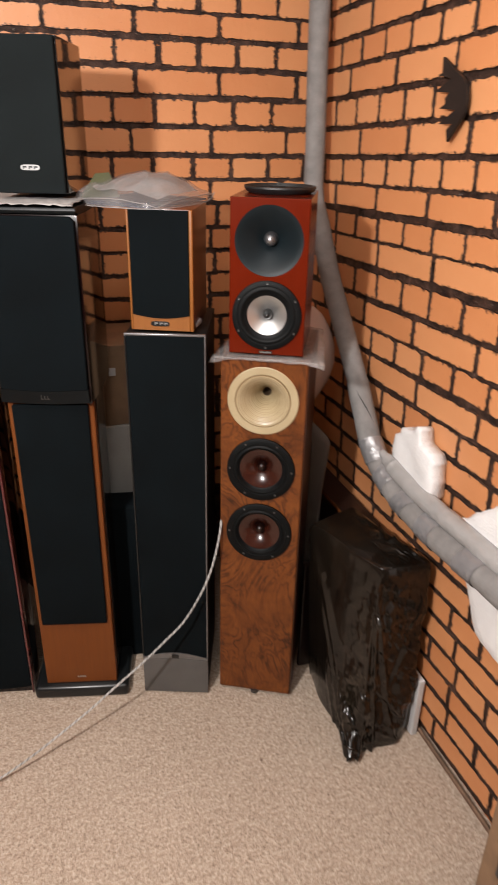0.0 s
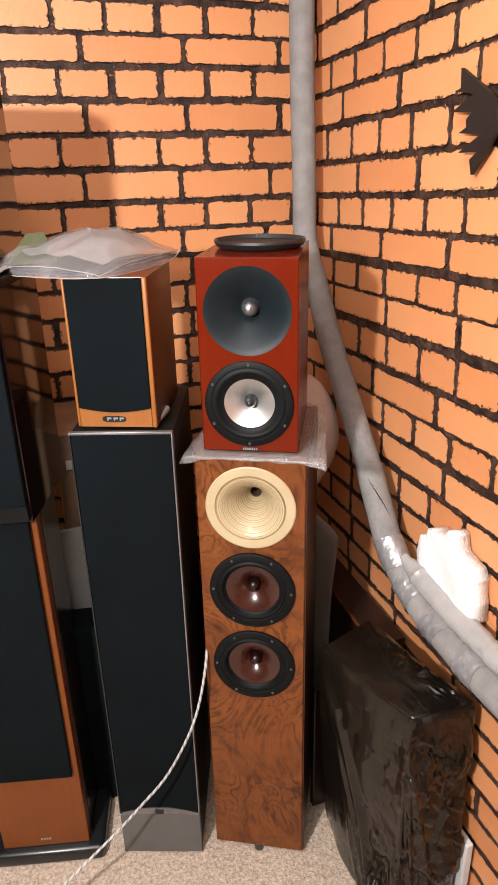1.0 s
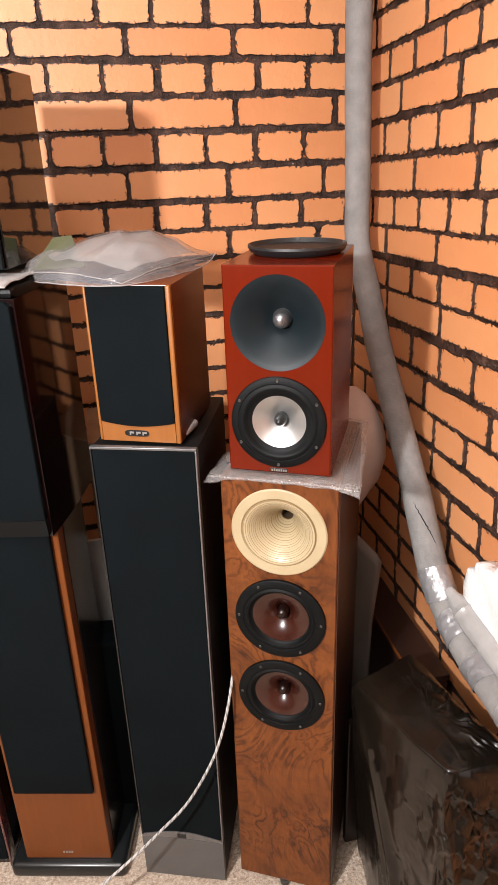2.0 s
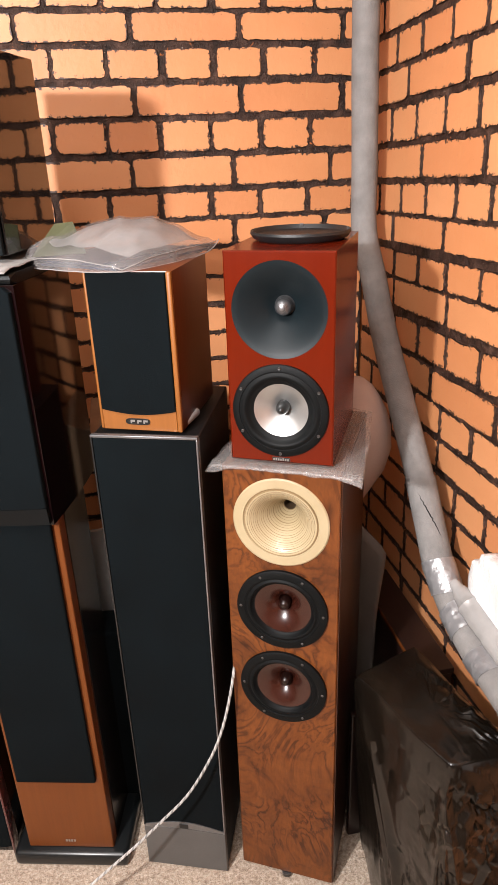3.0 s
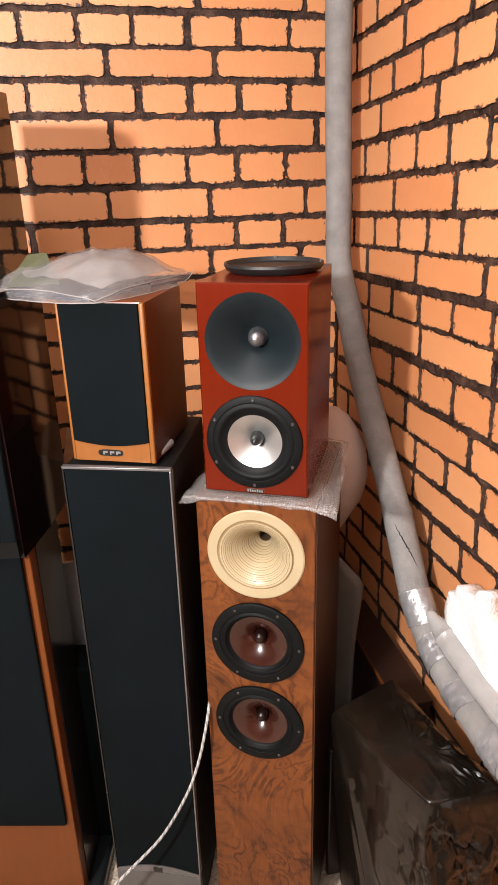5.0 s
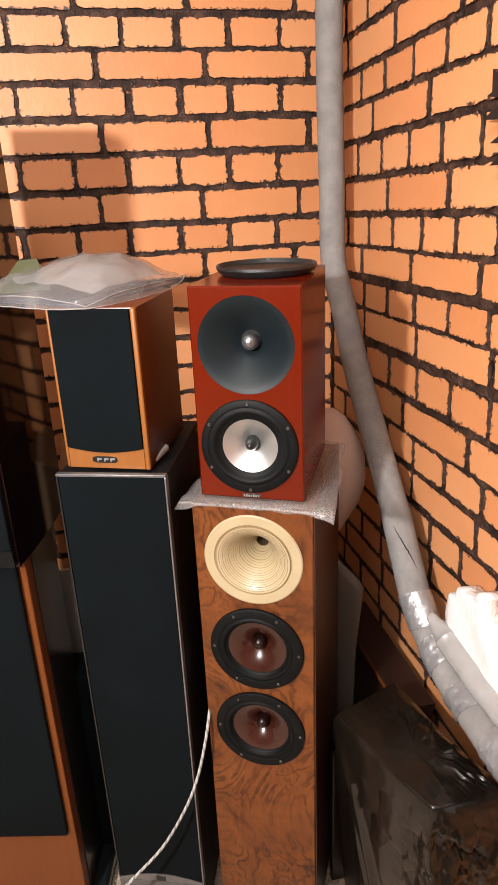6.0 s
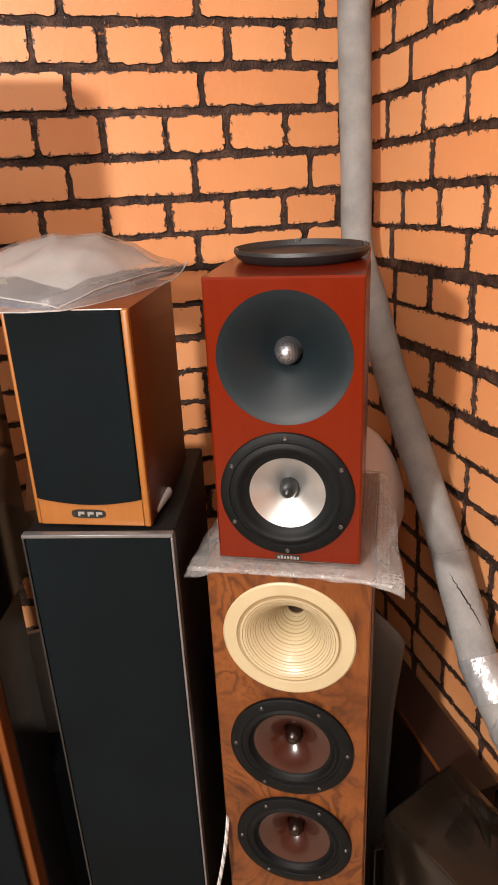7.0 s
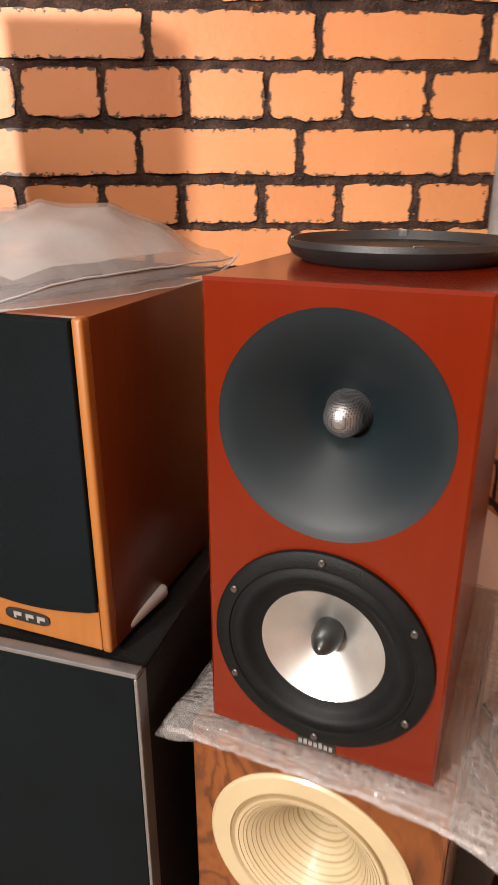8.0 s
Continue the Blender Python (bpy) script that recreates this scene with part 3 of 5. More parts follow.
# ---- walnut tower ----
def walnut_tower(m):
    w, d, h = 0.226, 0.33, 1.116
    t = thing("tower_speaker", m, "burl walnut tower speaker with cream wooden horn and two brown cones", "speaker")
    part("cabinet", drilled_cabinet(w, d, h, [(0.604, 0.088), (0.806, 0.088), (1.006, 0.075)], 0.002), M_WALNUT, t, "figured burl walnut cabinet", at=pose(0, 0, 0.016))
    # added sheet: the shade of this side is put into its colour
    part("dark_side", box(w / 2 + 0.0004, w / 2 + 0.0030, 0.0030, d, 0.016, h + 0.014, 0.0008), M_WALNUT_SIDE, t, "side sheet of walnut darkened for its shade")
    zc = 1.022
    part("horn_flange", revolve([(0.0945, 0.0), (0.0945, -0.006), (0.092, -0.008), (0.075, -0.0075), (0.0738, -0.0055)], 72), M_BIRCH, t, "pale wooden horn flange", True, pose(0, 0.0045, zc))
    horn = part("horn", revolve([(0.0738, -0.0055), (0.0722, -0.0052), (0.0714, -0.0075), (0.070, -0.0075)], 72), M_BIRCHDK, t, "stepped plywood horn", True, pose(0, 0.0045, zc))
    steps, r, y = 19, 0.070, -0.0075
    for k in range(steps):
        u = (k + 1) / steps
        r2 = 0.070 - 0.058 * u ** 0.9
        y2 = -0.0075 + 0.080 * u ** 1.55
        keep = 0.78 + 0.12 * math.sin(2.3 * k)
        rm, ym = r + (r2 - r) * keep, y + (y2 - y) * keep
        part("ply_ring", revolve([(r, y), (rm, ym)], 64), M_BIRCH, horn, smooth=True)
        part("ply_ring", revolve([(rm, ym), (rm - 0.0004, ym + 0.0008), (r2, y2)], 64), M_BIRCHDK, horn, smooth=True)
        r, y = r2, y2
    # dark brown colours in the shade deep inside the horn
    part("throat", revolve([(r, y), (r * 0.9, y + 0.03), (0, y + 0.031)], 40), M_THROAT, horn, "horn throat with its deep shade coloured brown")
    for zc in (0.822, 0.620):
        wf = part("woofer", revolve([(0.0935, 0.0), (0.0935, -0.006), (0.0915, -0.0072), (0.0775, -0.0074), (0.0768, -0.0058), (0.0745, -0.0052), (0.0735, -0.0050)], 64), M_FRAME, t, "black woofer basket rim", True, pose(0, 0, zc))
        part("surround", revolve([(0.0735, -0.0050), (0.0715, -0.0060), (0.0690, -0.0072), (0.0660, -0.0062), (0.0635, -0.0020), (0.0615, 0.0010), (0.0585, 0.002)], 64), M_RUBBER, wf, "black rubber surround", True)
        part("cone", revolve([(0.0585, 0.002), (0.050, 0.0045), (0.042, 0.0078), (0.034, 0.012), (0.026, 0.0175), (0.019, 0.0240), (0.0138, 0.030)], 64), M_CONE, wf, "polished brown red cone", True)
        part("phase_plug", revolve([(0.0, 0.007), (0.005, 0.0078), (0.0092, 0.0108), (0.0116, 0.0165), (0.0122, 0.031)], 32), M_PLUG, wf, "dark brown phase plug", True)
        driver_screws(wf, 0, 0.0850, 6, math.pi / 3, -0.0073)
    for x, y in ((-0.09, 0.03), (0.09, 0.03), (-0.09, 0.3), (0.09, 0.3), (0.0, 0.004)):
        bm = bmesh.new()
        sweep([(0, 0, 0), (0, 0, 0.006), (0, 0, 0.007), (0, 0, 0.0165)], [0.004, 0.009, 0.012, 0.012], 14, bm)
        part("foot", bm, M_STEEL, t, "small steel foot", True, pose(x, y, 0))
    return t


walnut_tower(pose(-0.4365, -0.768, 0, 0, 0, -28))


# ---- grey and black tower ----
def grey_tower(m):
    w, d, h = 0.205, 0.303, 1.198
    t = thing("tower_speaker", m, "tall black grille tower speaker with silver edging and grey plinth", "speaker")
    part("cabinet", box(-w / 2, w / 2, 0.014, d, 0.012, h - 0.004, 0.003), M_ASH, t, "black ash vinyl cabinet")
    part("top_trim", box(-w / 2, w / 2, 0.0, 0.012, h - 0.0052, h, 0.0012), M_SILVER, t, "satin silver top edge", True)
    part("side_trim", box(w / 2 - 0.0035, w / 2, 0.0, 0.018, 0.145, h - 0.0056, 0.001), M_SILVER, t, "thin silver side edge")
    part("side_trim", box(-w / 2, -w / 2 + 0.0035, 0.0, 0.018, 0.145, h - 0.0056, 0.001), M_BLACK, t, "thin black side edge")
    n = 20
    arch = [(-w / 2 + 0.0045 + (w - 0.009) * i / n, 0.150 + 0.019 * math.sin(math.pi * i / n)) for i in range(n + 1)]
    part("grille", extrude_outline(arch + [(w / 2 - 0.0045, h - 0.0062), (-w / 2 + 0.0045, h - 0.0062)], 0.0012, 0.016, 0.001), M_CLOTH, t, "black cloth grille")
    flat = [(-w / 2 + 0.0005 + (w - 0.001) * i / n, 0.139 + 0.006 * math.sin(math.pi * i / n)) for i in range(n + 1)]
    band = [(x, z - 0.0015) for x, z in arch]
    part("arched_trim", extrude_outline(band + [(x, z + 0.001) for x, z in reversed(flat)], 0.0006, 0.014), M_SILVER, t, "arched silver strip")
    part("plinth_panel", extrude_outline([(-w / 2, 0.006), (w / 2, 0.006)] + list(reversed(flat)), 0.0, 0.016, 0.001), M_GREY, t, "grey plinth panel")
    part("badge", box(-0.011, 0.011, -0.0012, 0.001, 0.147, 0.162, 0.0006), M_BLACK, t, "small black square badge")
    for x in (-0.08, 0.08):
        for y in (0.03, d - 0.03):
            part("foot", sweep_foot(0.014, 0.0125), M_BLACK, t, "", True, pose(x, y, 0))
    return t


def sweep_foot(r, h):
    bm = bmesh.new()
    return sweep([(0, 0, 0), (0, 0, h * 0.3), (0, 0, h)], [r * 0.85, r, r], 16, bm)


grey_tower(pose(-0.676, -0.692, 0, 0, 0, -20.0))


# ---- small cherry speaker ----
def rounded_plan(w, d, r, n=6):
    pts = []
    for cx, cy, a0 in ((w / 2 - r, r, -90), (w / 2 - 0.003, d - 0.003, 0), (-w / 2 + 0.003, d - 0.003, 90), (-w / 2 + r, r, 180)):
        rr = r if cy == r else 0.003
        for k in range(n + 1):
            a = radians(a0 + 90 * k / n)
            pts.append((cx + rr * math.cos(a), cy + rr * math.sin(a)))
    return pts


def cherry_speaker(m):
    w, d, h = 0.160, 0.212, 0.291
    t = thing("bookshelf_speaker", m, "small orange cherry speaker with black grille on the black tower", "speaker")
    part("cabinet", prism(rounded_plan(w, d, 0.004), 0, h, 0.0015), M_CHERRY, t, "orange cherry cabinet, darkened for its shaded side", True)
    part("front_edge", box(w / 2 - 0.0095, w / 2, -0.0085, 0.0035, 0.0, h, 0.003, 3), M_CHERRY_EDGE, t, "pale rounded cherry edge", True)
    part("front_edge", box(-w / 2 + 0.0005, -w / 2 + 0.0065, -0.0075, 0.004, 0.001, h - 0.001, 0.0024, 3), M_CHERRY_EDGE, t, "pale rounded cherry edge", True)
    part("lower_front", box(-w / 2 + 0.0066, w / 2 - 0.0096, -0.0075, 0.003, 0.001, 0.05, 0.001), M_CHERRY_EDGE, t, "pale cherry lower front strip")
    n = 18
    g0, g1 = -w / 2 + 0.0068, w / 2 - 0.0099
    low = [(g0 + (g1 - g0) * i / n, 0.0415 - 0.0085 * math.sin(math.pi * i / n)) for i in range(n + 1)]
    part("grille", extrude_outline(low + [(g1, h - 0.002), (g0, h - 0.002)], -0.011, 0.002, 0.002), M_CLOTH, t, "black cloth grille with curved lower edge")
    plate = [(-0.005 + 0.0235 * (abs(math.cos(a)) ** 0.5) * (1 if math.cos(a) > 0 else -1), 0.0185 + 0.0062 * (abs(math.sin(a)) ** 0.6) * (1 if math.sin(a) > 0 else -1)) for a in (2 * math.pi * k / 28 for k in range(28))]
    badge = part("badge", extrude_outline(plate, -0.0092, -0.007), M_BLACK, t, "black oval badge with silver lettering bars")
    for k, x in enumerate((-0.019, -0.006, 0.006)):
        part("badge_bar", extrude_outline([(x, 0.0152), (x + 0.0025, 0.0152), (x + 0.0025, 0.0182), (x + 0.0085, 0.0182), (x + 0.0085, 0.0218), (x, 0.0218)], -0.0098, -0.0088), M_BADGE, badge)
    for x in (-0.06, 0.06):
        for y in (0.02, d - 0.03):
            part("foot", sweep_foot(0.008, 0.003), M_PAPER, t, "small white felt foot", True, pose(x, y, -0.0025))
    return t


CHERRY_PLACE = pose(-0.6730, -0.6630, 1.2005, 0, 0, -23.6)
cherry_speaker(CHERRY_PLACE)
pad = thing("foam_pad", pose(-0.585, -0.64, 1.2, 0, 0, -30), "small white rounded foam pad under the cherry speaker", "pad")
part("pad", box(-0.012, 0.012, -0.035, 0.035, -0.001, 0.014, 0.006, 4), M_PAPER, pad, smooth=True)


# ---- black lacquer speaker on the stack ----
def lacquer_speaker(m):
    w, d, h = 0.160, 0.223, 0.320
    t = thing("bookshelf_speaker", m, "black piano lacquer speaker with charcoal grille on the speaker stack", "speaker")
    part("cabinet", box(-w / 2, w / 2, 0.0, d, 0, h, 0.002), M_GLOSS, t, "glossy black lacquered cabinet")
    part("grille", box(-w / 2 + 0.001, w / 2 - 0.004, -0.012, -0.0005, 0.001, h - 0.001, 0.003), M_CLOTH2, t, "charcoal cloth grille")
    plate = [(0.0215 * (abs(math.cos(a)) ** 0.5) * (1 if math.cos(a) > 0 else -1), 0.057 + 0.006 * (abs(math.sin(a)) ** 0.6) * (1 if math.sin(a) > 0 else -1)) for a in (2 * math.pi * k / 28 for k in range(28))]
    badge = part("badge", extrude_outline(plate, -0.0135, -0.0115), M_BADGE, t, "silver oval badge with dark lettering bars")
    for k, x in enumerate((-0.0165, -0.0035, 0.0085)):
        part("badge_bar", extrude_outline([(x, 0.0538), (x + 0.0025, 0.0538), (x + 0.0025, 0.0565), (x + 0.0085, 0.0565), (x + 0.0085, 0.060), (x, 0.060)], -0.0142, -0.013), M_BLACK, badge)
    return t


lacquer_speaker(pose(-0.945, -0.566, 1.519, 0, 0, -18.3))


# ---- black tall speaker with curved flanks ----
def curved_plan(w, d, bulge, taper, n=10):
    pts = [(-w / 2, 0.0), (w / 2, 0.0)]
    pts += [(w / 2 + bulge * math.sin(math.pi * u) - taper * u ** 3, d * u) for u in (k / n for k in range(1, n + 1))]
    return pts + [(-x, y) for x, y in reversed(pts[2:])]


def curved_speaker(m, w, d, h, material, label, name, grille_h0, band, taper):
    t = thing(name, m, label, "speaker")
    part("cabinet", prism(curved_plan(w, d, 0.003, taper), 0, h - 0.018, 0.001), material, t, "glossy dark burgundy curved cabinet", True)
    part("top_cap", prism([(x * 0.985, -0.004 + y * 0.97) for x, y in curved_plan(w, d, 0.003, taper)], h - 0.018, h, 0.008), M_BAND, t, "black satin top cap", True)
    n = 16
    low = [(-w / 2 + 0.006 + (w - 0.012) * i / n, grille_h0 - 0.006 * math.sin(math.pi * i / n)) for i in range(n + 1)]
    part("grille", extrude_outline(low + [(w / 2 - 0.006, h - 0.03), (w / 2 - 0.016, h - 0.021), (-w / 2 + 0.016, h - 0.021), (-w / 2 + 0.006, h - 0.03)], -0.012, 0.001, 0.003), M_CLOTH, t, "black cloth grille")
    if band:
        bot = [(-w / 2 + 0.004 + (w - 0.008) * i / n, 0.006 - 0.005 * math.sin(math.pi * i / n)) for i in range(n + 1)]
        strip = part("lower_band", extrude_outline(bot + [(x, z - 0.001) for x, z in reversed(low)], -0.011, 0.0), M_BAND, t, "black lower band")
        for k, x in enumerate((-0.011, -0.003, 0.005)):
            part("badge_bar", extrude_outline([(x, 0.014), (x + 0.006, 0.014), (x + 0.006, 0.0165), (x + 0.0025, 0.0165), (x + 0.0025, 0.024 + 0.004 * (k == 0)), (x, 0.024)], -0.0118, -0.0108), M_STEEL, strip)
    else:
        for k, x in enumerate((-0.011, -0.003, 0.005)):
            part("badge_bar", extrude_outline([(x, 0.06), (x + 0.006, 0.06), (x + 0.006, 0.0625), (x + 0.0025, 0.0625), (x + 0.0025, 0.071 + 0.004 * (k == 0)), (x, 0.071)], -0.0135, -0.0118), M_STEEL, t)
    return t


curved_speaker(pose(-0.972, -0.617, 1.0167, 0, 0, -18), 0.232, 0.26, 0.480, M_BURG, "black grille speaker with glossy dark curved sides on the brown tower", "bookshelf_speaker", 0.042, True, 0.004)
left_tower = curved_speaker(pose(-1.226, -0.517, 0, 0, 0, -13), 0.235, 0.36, 1.045, M_BURG, "black tower speaker with glossy burgundy wooden flanks", "tower_speaker", 0.03, False, 0.085)
part("side_edge", box(0.1125, 0.1195, -0.013, 0.02, 0.002, 1.02, 0.003), wood_mat("burgundy_edge_wood", (0.058, 0.012, 0.013), (0.096, 0.02, 0.02), 0.25, 0.5), left_tower, "burgundy lacquered edge", True)

sheet_bm = sheet(0.27, 0.29, 26, 26, lambda u, v, x, y: 0.004 + 0.004 * n3(9 * u, 9 * v) - 0.016 * max(0, -v - 0.72) * (1 + n3(4 * u, 3)) - 0.01 * max(0, u - 0.8), lambda u, v: (0.125 * u + 0.012 * n3(3 * v, 2 * u), 0.145 * v + 0.012 * n3(4 * u, 5)))
foam_cloth = thing("packing_sheet", pose(-0.945, -0.490, 1.503, 0, 0, -18), "thin white foam sheet laid between two speakers", "sheet")
part("sheet", sheet_bm, M_FOAMTHIN, foam_cloth, smooth=True).modifiers.new("thick", "SOLIDIFY").thickness = 0.0012


# ---- brown tower on black plinth ----
def brown_tower(m):
    w, d, h = 0.22, 0.17, 1.016
    t = thing("tower_speaker", m, "brown cherry tower speaker with black grille on a black plinth", "speaker")
    part("plinth", box(-0.148, 0.148, -0.022, d + 0.13, 0.0, 0.046, 0.014, 4), M_BLACK, t, "black rounded plinth", True)
    part("cabinet", box(-w / 2, w / 2, 0, d, 0.0465, h, 0.003), M_AE, t, "brown cherry veneered cabinet")
    part("dark_side", box(w / 2 + 0.0005, w / 2 + 0.003, 0.03, d - 0.004, 0.05, h - 0.004), M_SIDE, t, "dark glossy side panel")
    part("grille", box(-w / 2 + 0.012, w / 2 - 0.014, -0.013, -0.0005, 0.292, h - 0.006, 0.004), M_CLOTH, t, "black cloth grille")
    for k in range(4):
        part("badge_bar", box(-0.012 + 0.007 * k, -0.0075 + 0.007 * k, -0.001, 0.001, 0.068, 0.0745), M_BADGE, t)
    return t


brown_tower(pose(-0.963, -0.602, 0, 0, 0, -14))


# ---- far stack ----
def brown_side_speaker(m):
    t = thing("bookshelf_speaker", m, "black grille speaker with dark brown sides on the burgundy tower", "speaker")
    part("cabinet", box(-0.1, 0.1, 0, 0.25, 0, 0.29, 0.003), M_DARKWOOD, t, "dark brown veneered cabinet")
    part("grille", box(-0.098, 0.094, -0.012, -0.0005, 0.004, 0.286, 0.004), M_CLOTH, t, "black cloth grille")
    return t


brown_side_speaker(pose(-1.20, -0.52, 1.063, 0, 0, -13))
wrap_left = thing("packing_sheet", pose(-1.21, -0.42, 1.047, 0, 0, -13), "crumpled white foam sheet between stacked speakers", "sheet")
part("sheet", sheet(0.3, 0.3, 22, 22, lambda u, v, x, y: 0.006 + 0.004 * n3(5 * u, 5 * v) - 0.05 * max(0, -v - 0.7) * (1.2 + n3(3 * u, 1)), lambda u, v: (0.13 * u, 0.15 * v + 0.01 * n3(3 * u, 7))), M_PAPER, wrap_left, smooth=True).modifiers.new("thick", "SOLIDIFY").thickness = 0.003
bundle = thing("packing_bundle", pose(-1.2, -0.42, 1.352, 0, 0, -13), "grey plastic bundle on white foam on the speaker stack", "bundle")
part("foam_slab", box(-0.12, 0.12, -0.12, 0.1, 0.0, 0.02, 0.006), M_PAPER, bundle, "white foam slab", True)
part("grey_bundle", sheet(0.2, 0.2, 24, 24, lambda u, v, x, y: 0.02 + 0.075 * max(0, 1 - u * u) ** 0.5 * max(0, 1 - v * v) ** 0.5 * (1 + 0.35 * n3(2.5 * u, 2.5 * v))), M_GREYDK, bundle, "grey plastic bundle", True)


# ---- bubble wrap under the red speaker ----
def wrap_height(u, v, x, y):
    over = max(0.0, -v - 0.90) * 0.07 + max(0.0, u - 0.62) * 0.018 + max(0.0, -u - 0.62) * 0.03
    return 0.0125 + 0.0012 * n3(7 * u, 7 * v) + 0.0035 * max(0.0, n3(4 * u, 3 * v, 7)) * (abs(u) > 0.72) - over * (1.0 + 0.5 * n3(4 * u, 4 * v, 2))


wrap = thing("bubble_wrap", RED @ pose(0, 0, -0.0155), "crinkled clear bubble wrap sheet spread under the red speaker", "wrap")
part("wrap_sheet", sheet(0, 0, 60, 60, wrap_height, lambda u, v: (0.006 + 0.147 * u * (1 - 0.07 * (v + 1)) + 0.005 * n3(3 * v, 1.3), 0.146 + 0.166 * v - 0.020 * max(0.0, u) ** 3 * max(0.0, -v) + 0.006 * n3(3 * u, 4.1))), M_WRAP, wrap, smooth=True).modifiers.new("thick", "SOLIDIFY").thickness = 0.0035


part("folded_edge", sweep([(-0.128 + 0.0058 * k, -0.022 - 0.004 * n3(0.5 * k, 3) - (0.010 * max(0, k - 34) / 12), 0.0085 + 0.0025 * n3(0.8 * k, 9)) for k in range(47)], [0.0026 + 0.0012 * n3(0.9 * k, 1) for k in range(47)], 10), M_WRAP, wrap, "rolled front edge", "all")


# ---- round cover on the red speaker ----
cover = thing("round_cover", RED @ pose(0.005, 0.155, 0.3755), "round black speaker cover lying on the red speaker", "cover")
bm = revolve([(0.0, 0.004), (0.070, 0.004), (0.078, 0.0), (0.086, 0.0045), (0.0905, 0.012), (0.0895, 0.0165), (0.0875, 0.0165), (0.083, 0.009), (0.076, 0.0075), (0.0, 0.0075)], 72)
part("disc", bm, M_COVER, cover, "black shallow disc with raised rim", True, pose(0, 0, 0, 90))
for a in (20, 100, 200, 290):
    part("magnet", box(-0.004, 0.004, -0.0015, 0.0015, 0.0075, 0.0175, 0.0008), M_STEEL, cover, "small steel magnet pin", at=pose(0.086 * math.cos(radians(a)), 0.086 * math.sin(radians(a)), 0, 0, 0, a + 90))


# ---- plastic pouch with papers on the cherry speaker ----
POUCH_PLACE = CHERRY_PLACE @ pose(-0.070, 0.160, 0.2915, 0, 0, -19)
papers = thing("magazine", POUCH_PLACE, "navy printed booklets stacked on the cherry speaker", "magazine")
part("booklet", box(-0.120, 0.105, -0.140, 0.140, 0.0, 0.004, 0.0012), M_NAVY, papers, "navy printed booklet")
part("booklet", box(-0.112, 0.060, -0.128, 0.120, 0.0043, 0.0075, 0.0008), M_NAVY, papers, "navy printed booklet")
part("pages", box(-0.1185, 0.1035, -0.1385, 0.1385, 0.0010, 0.0030), M_PAPER, papers, "white page edges")


def pouch_plan(u, v):
    tip = 0.006 * (max(0.0, u) * max(0.0, v)) ** 3 + 0.012 * (max(0.0, -u) * max(0.0, -v)) ** 3
    return (0.140 * u * (1 - 0.15 * abs(v) ** 3) + tip * u + 0.006 * n3(2 * v, 6), 0.167 * v * (1 - 0.15 * abs(u) ** 3) + tip * v + 0.005 * n3(3 * u, 8))


def pouch_height(u, v, x, y):
    k = max(0.0, 1 - abs(u) ** 3.2) * max(0.0, 1 - abs(v) ** 3.2)
    puff = 0.044 + 0.024 * math.exp(-(((u - 0.1) / 0.6) ** 2 + ((v - 0.15) / 0.7) ** 2))
    fold = 0.016 * abs(n3(1.9 * u + 0.9 * v, 1.1 * v - 0.6 * u, 3)) + 0.0030 * n3(3.6 * u, 3.0 * v, 5)
    tuck = 0.015 * math.exp(-((u + 0.45 - 0.35 * v) / 0.09) ** 2) * max(0.0, -v)
    lift = 0.020 * (max(0.0, u) * max(0.0, v)) ** 4
    return -0.001 + 0.010 * min(1.0, 7 * k) + k ** 0.85 * (puff - fold) + tuck * min(1.0, 5 * k) + lift + 0.0012 * n3(5 * u, 5 * v)


pouch = thing("plastic_pouch", POUCH_PLACE, "puffed clear polythene pouch lying over booklets", "plastic bag")
part("film", sheet(0, 0, 64, 72, pouch_height, pouch_plan), M_FILM, pouch, smooth="all")
part("liner", sheet(0, 0, 52, 56, lambda u, v, x, y: pouch_height(0.84 * u, 0.80 * v + 0.06, x, y) - 0.004, lambda u, v: tuple(Vector(pouch_plan(0.84 * u * (1 - 0.12 * v * v), 0.80 * v * (1 - 0.12 * u * u) + 0.06)))), M_LINER, pouch, "milky inner liner", "all")
rim = [(-1 + 2 * k / 40, -1.0) for k in range(41)] + [(1.0, -1 + 2 * k / 48) for k in range(1, 49)]
for inset in (1.0, 0.955):
    path = []
    for u, v in rim:
        x, y = pouch_plan(inset * u, inset * v)
        path.append((x, y, pouch_height(inset * u, inset * v, x, y) + 0.0006))
    part("seam", sweep(path, 0.0010, 6), M_LINER, pouch, "folded seam", True)
card = thing("green_card", pose(-0.80, -0.52, 1.505, 0, 0, 8), "folded olive green card leaning behind the pouch", "card")
bm = bmesh.new()
vs = [bm.verts.new(p) for p in ((-0.04, 0.0, 0.0), (0.06, 0.0, 0.0), (0.045, 0.03, 0.055), (0.012, 0.04, 0.052))]
bm.faces.new(vs)
part("card", bm, M_GREEN, card).modifiers.new("thick", "SOLIDIFY").thickness = 0.002


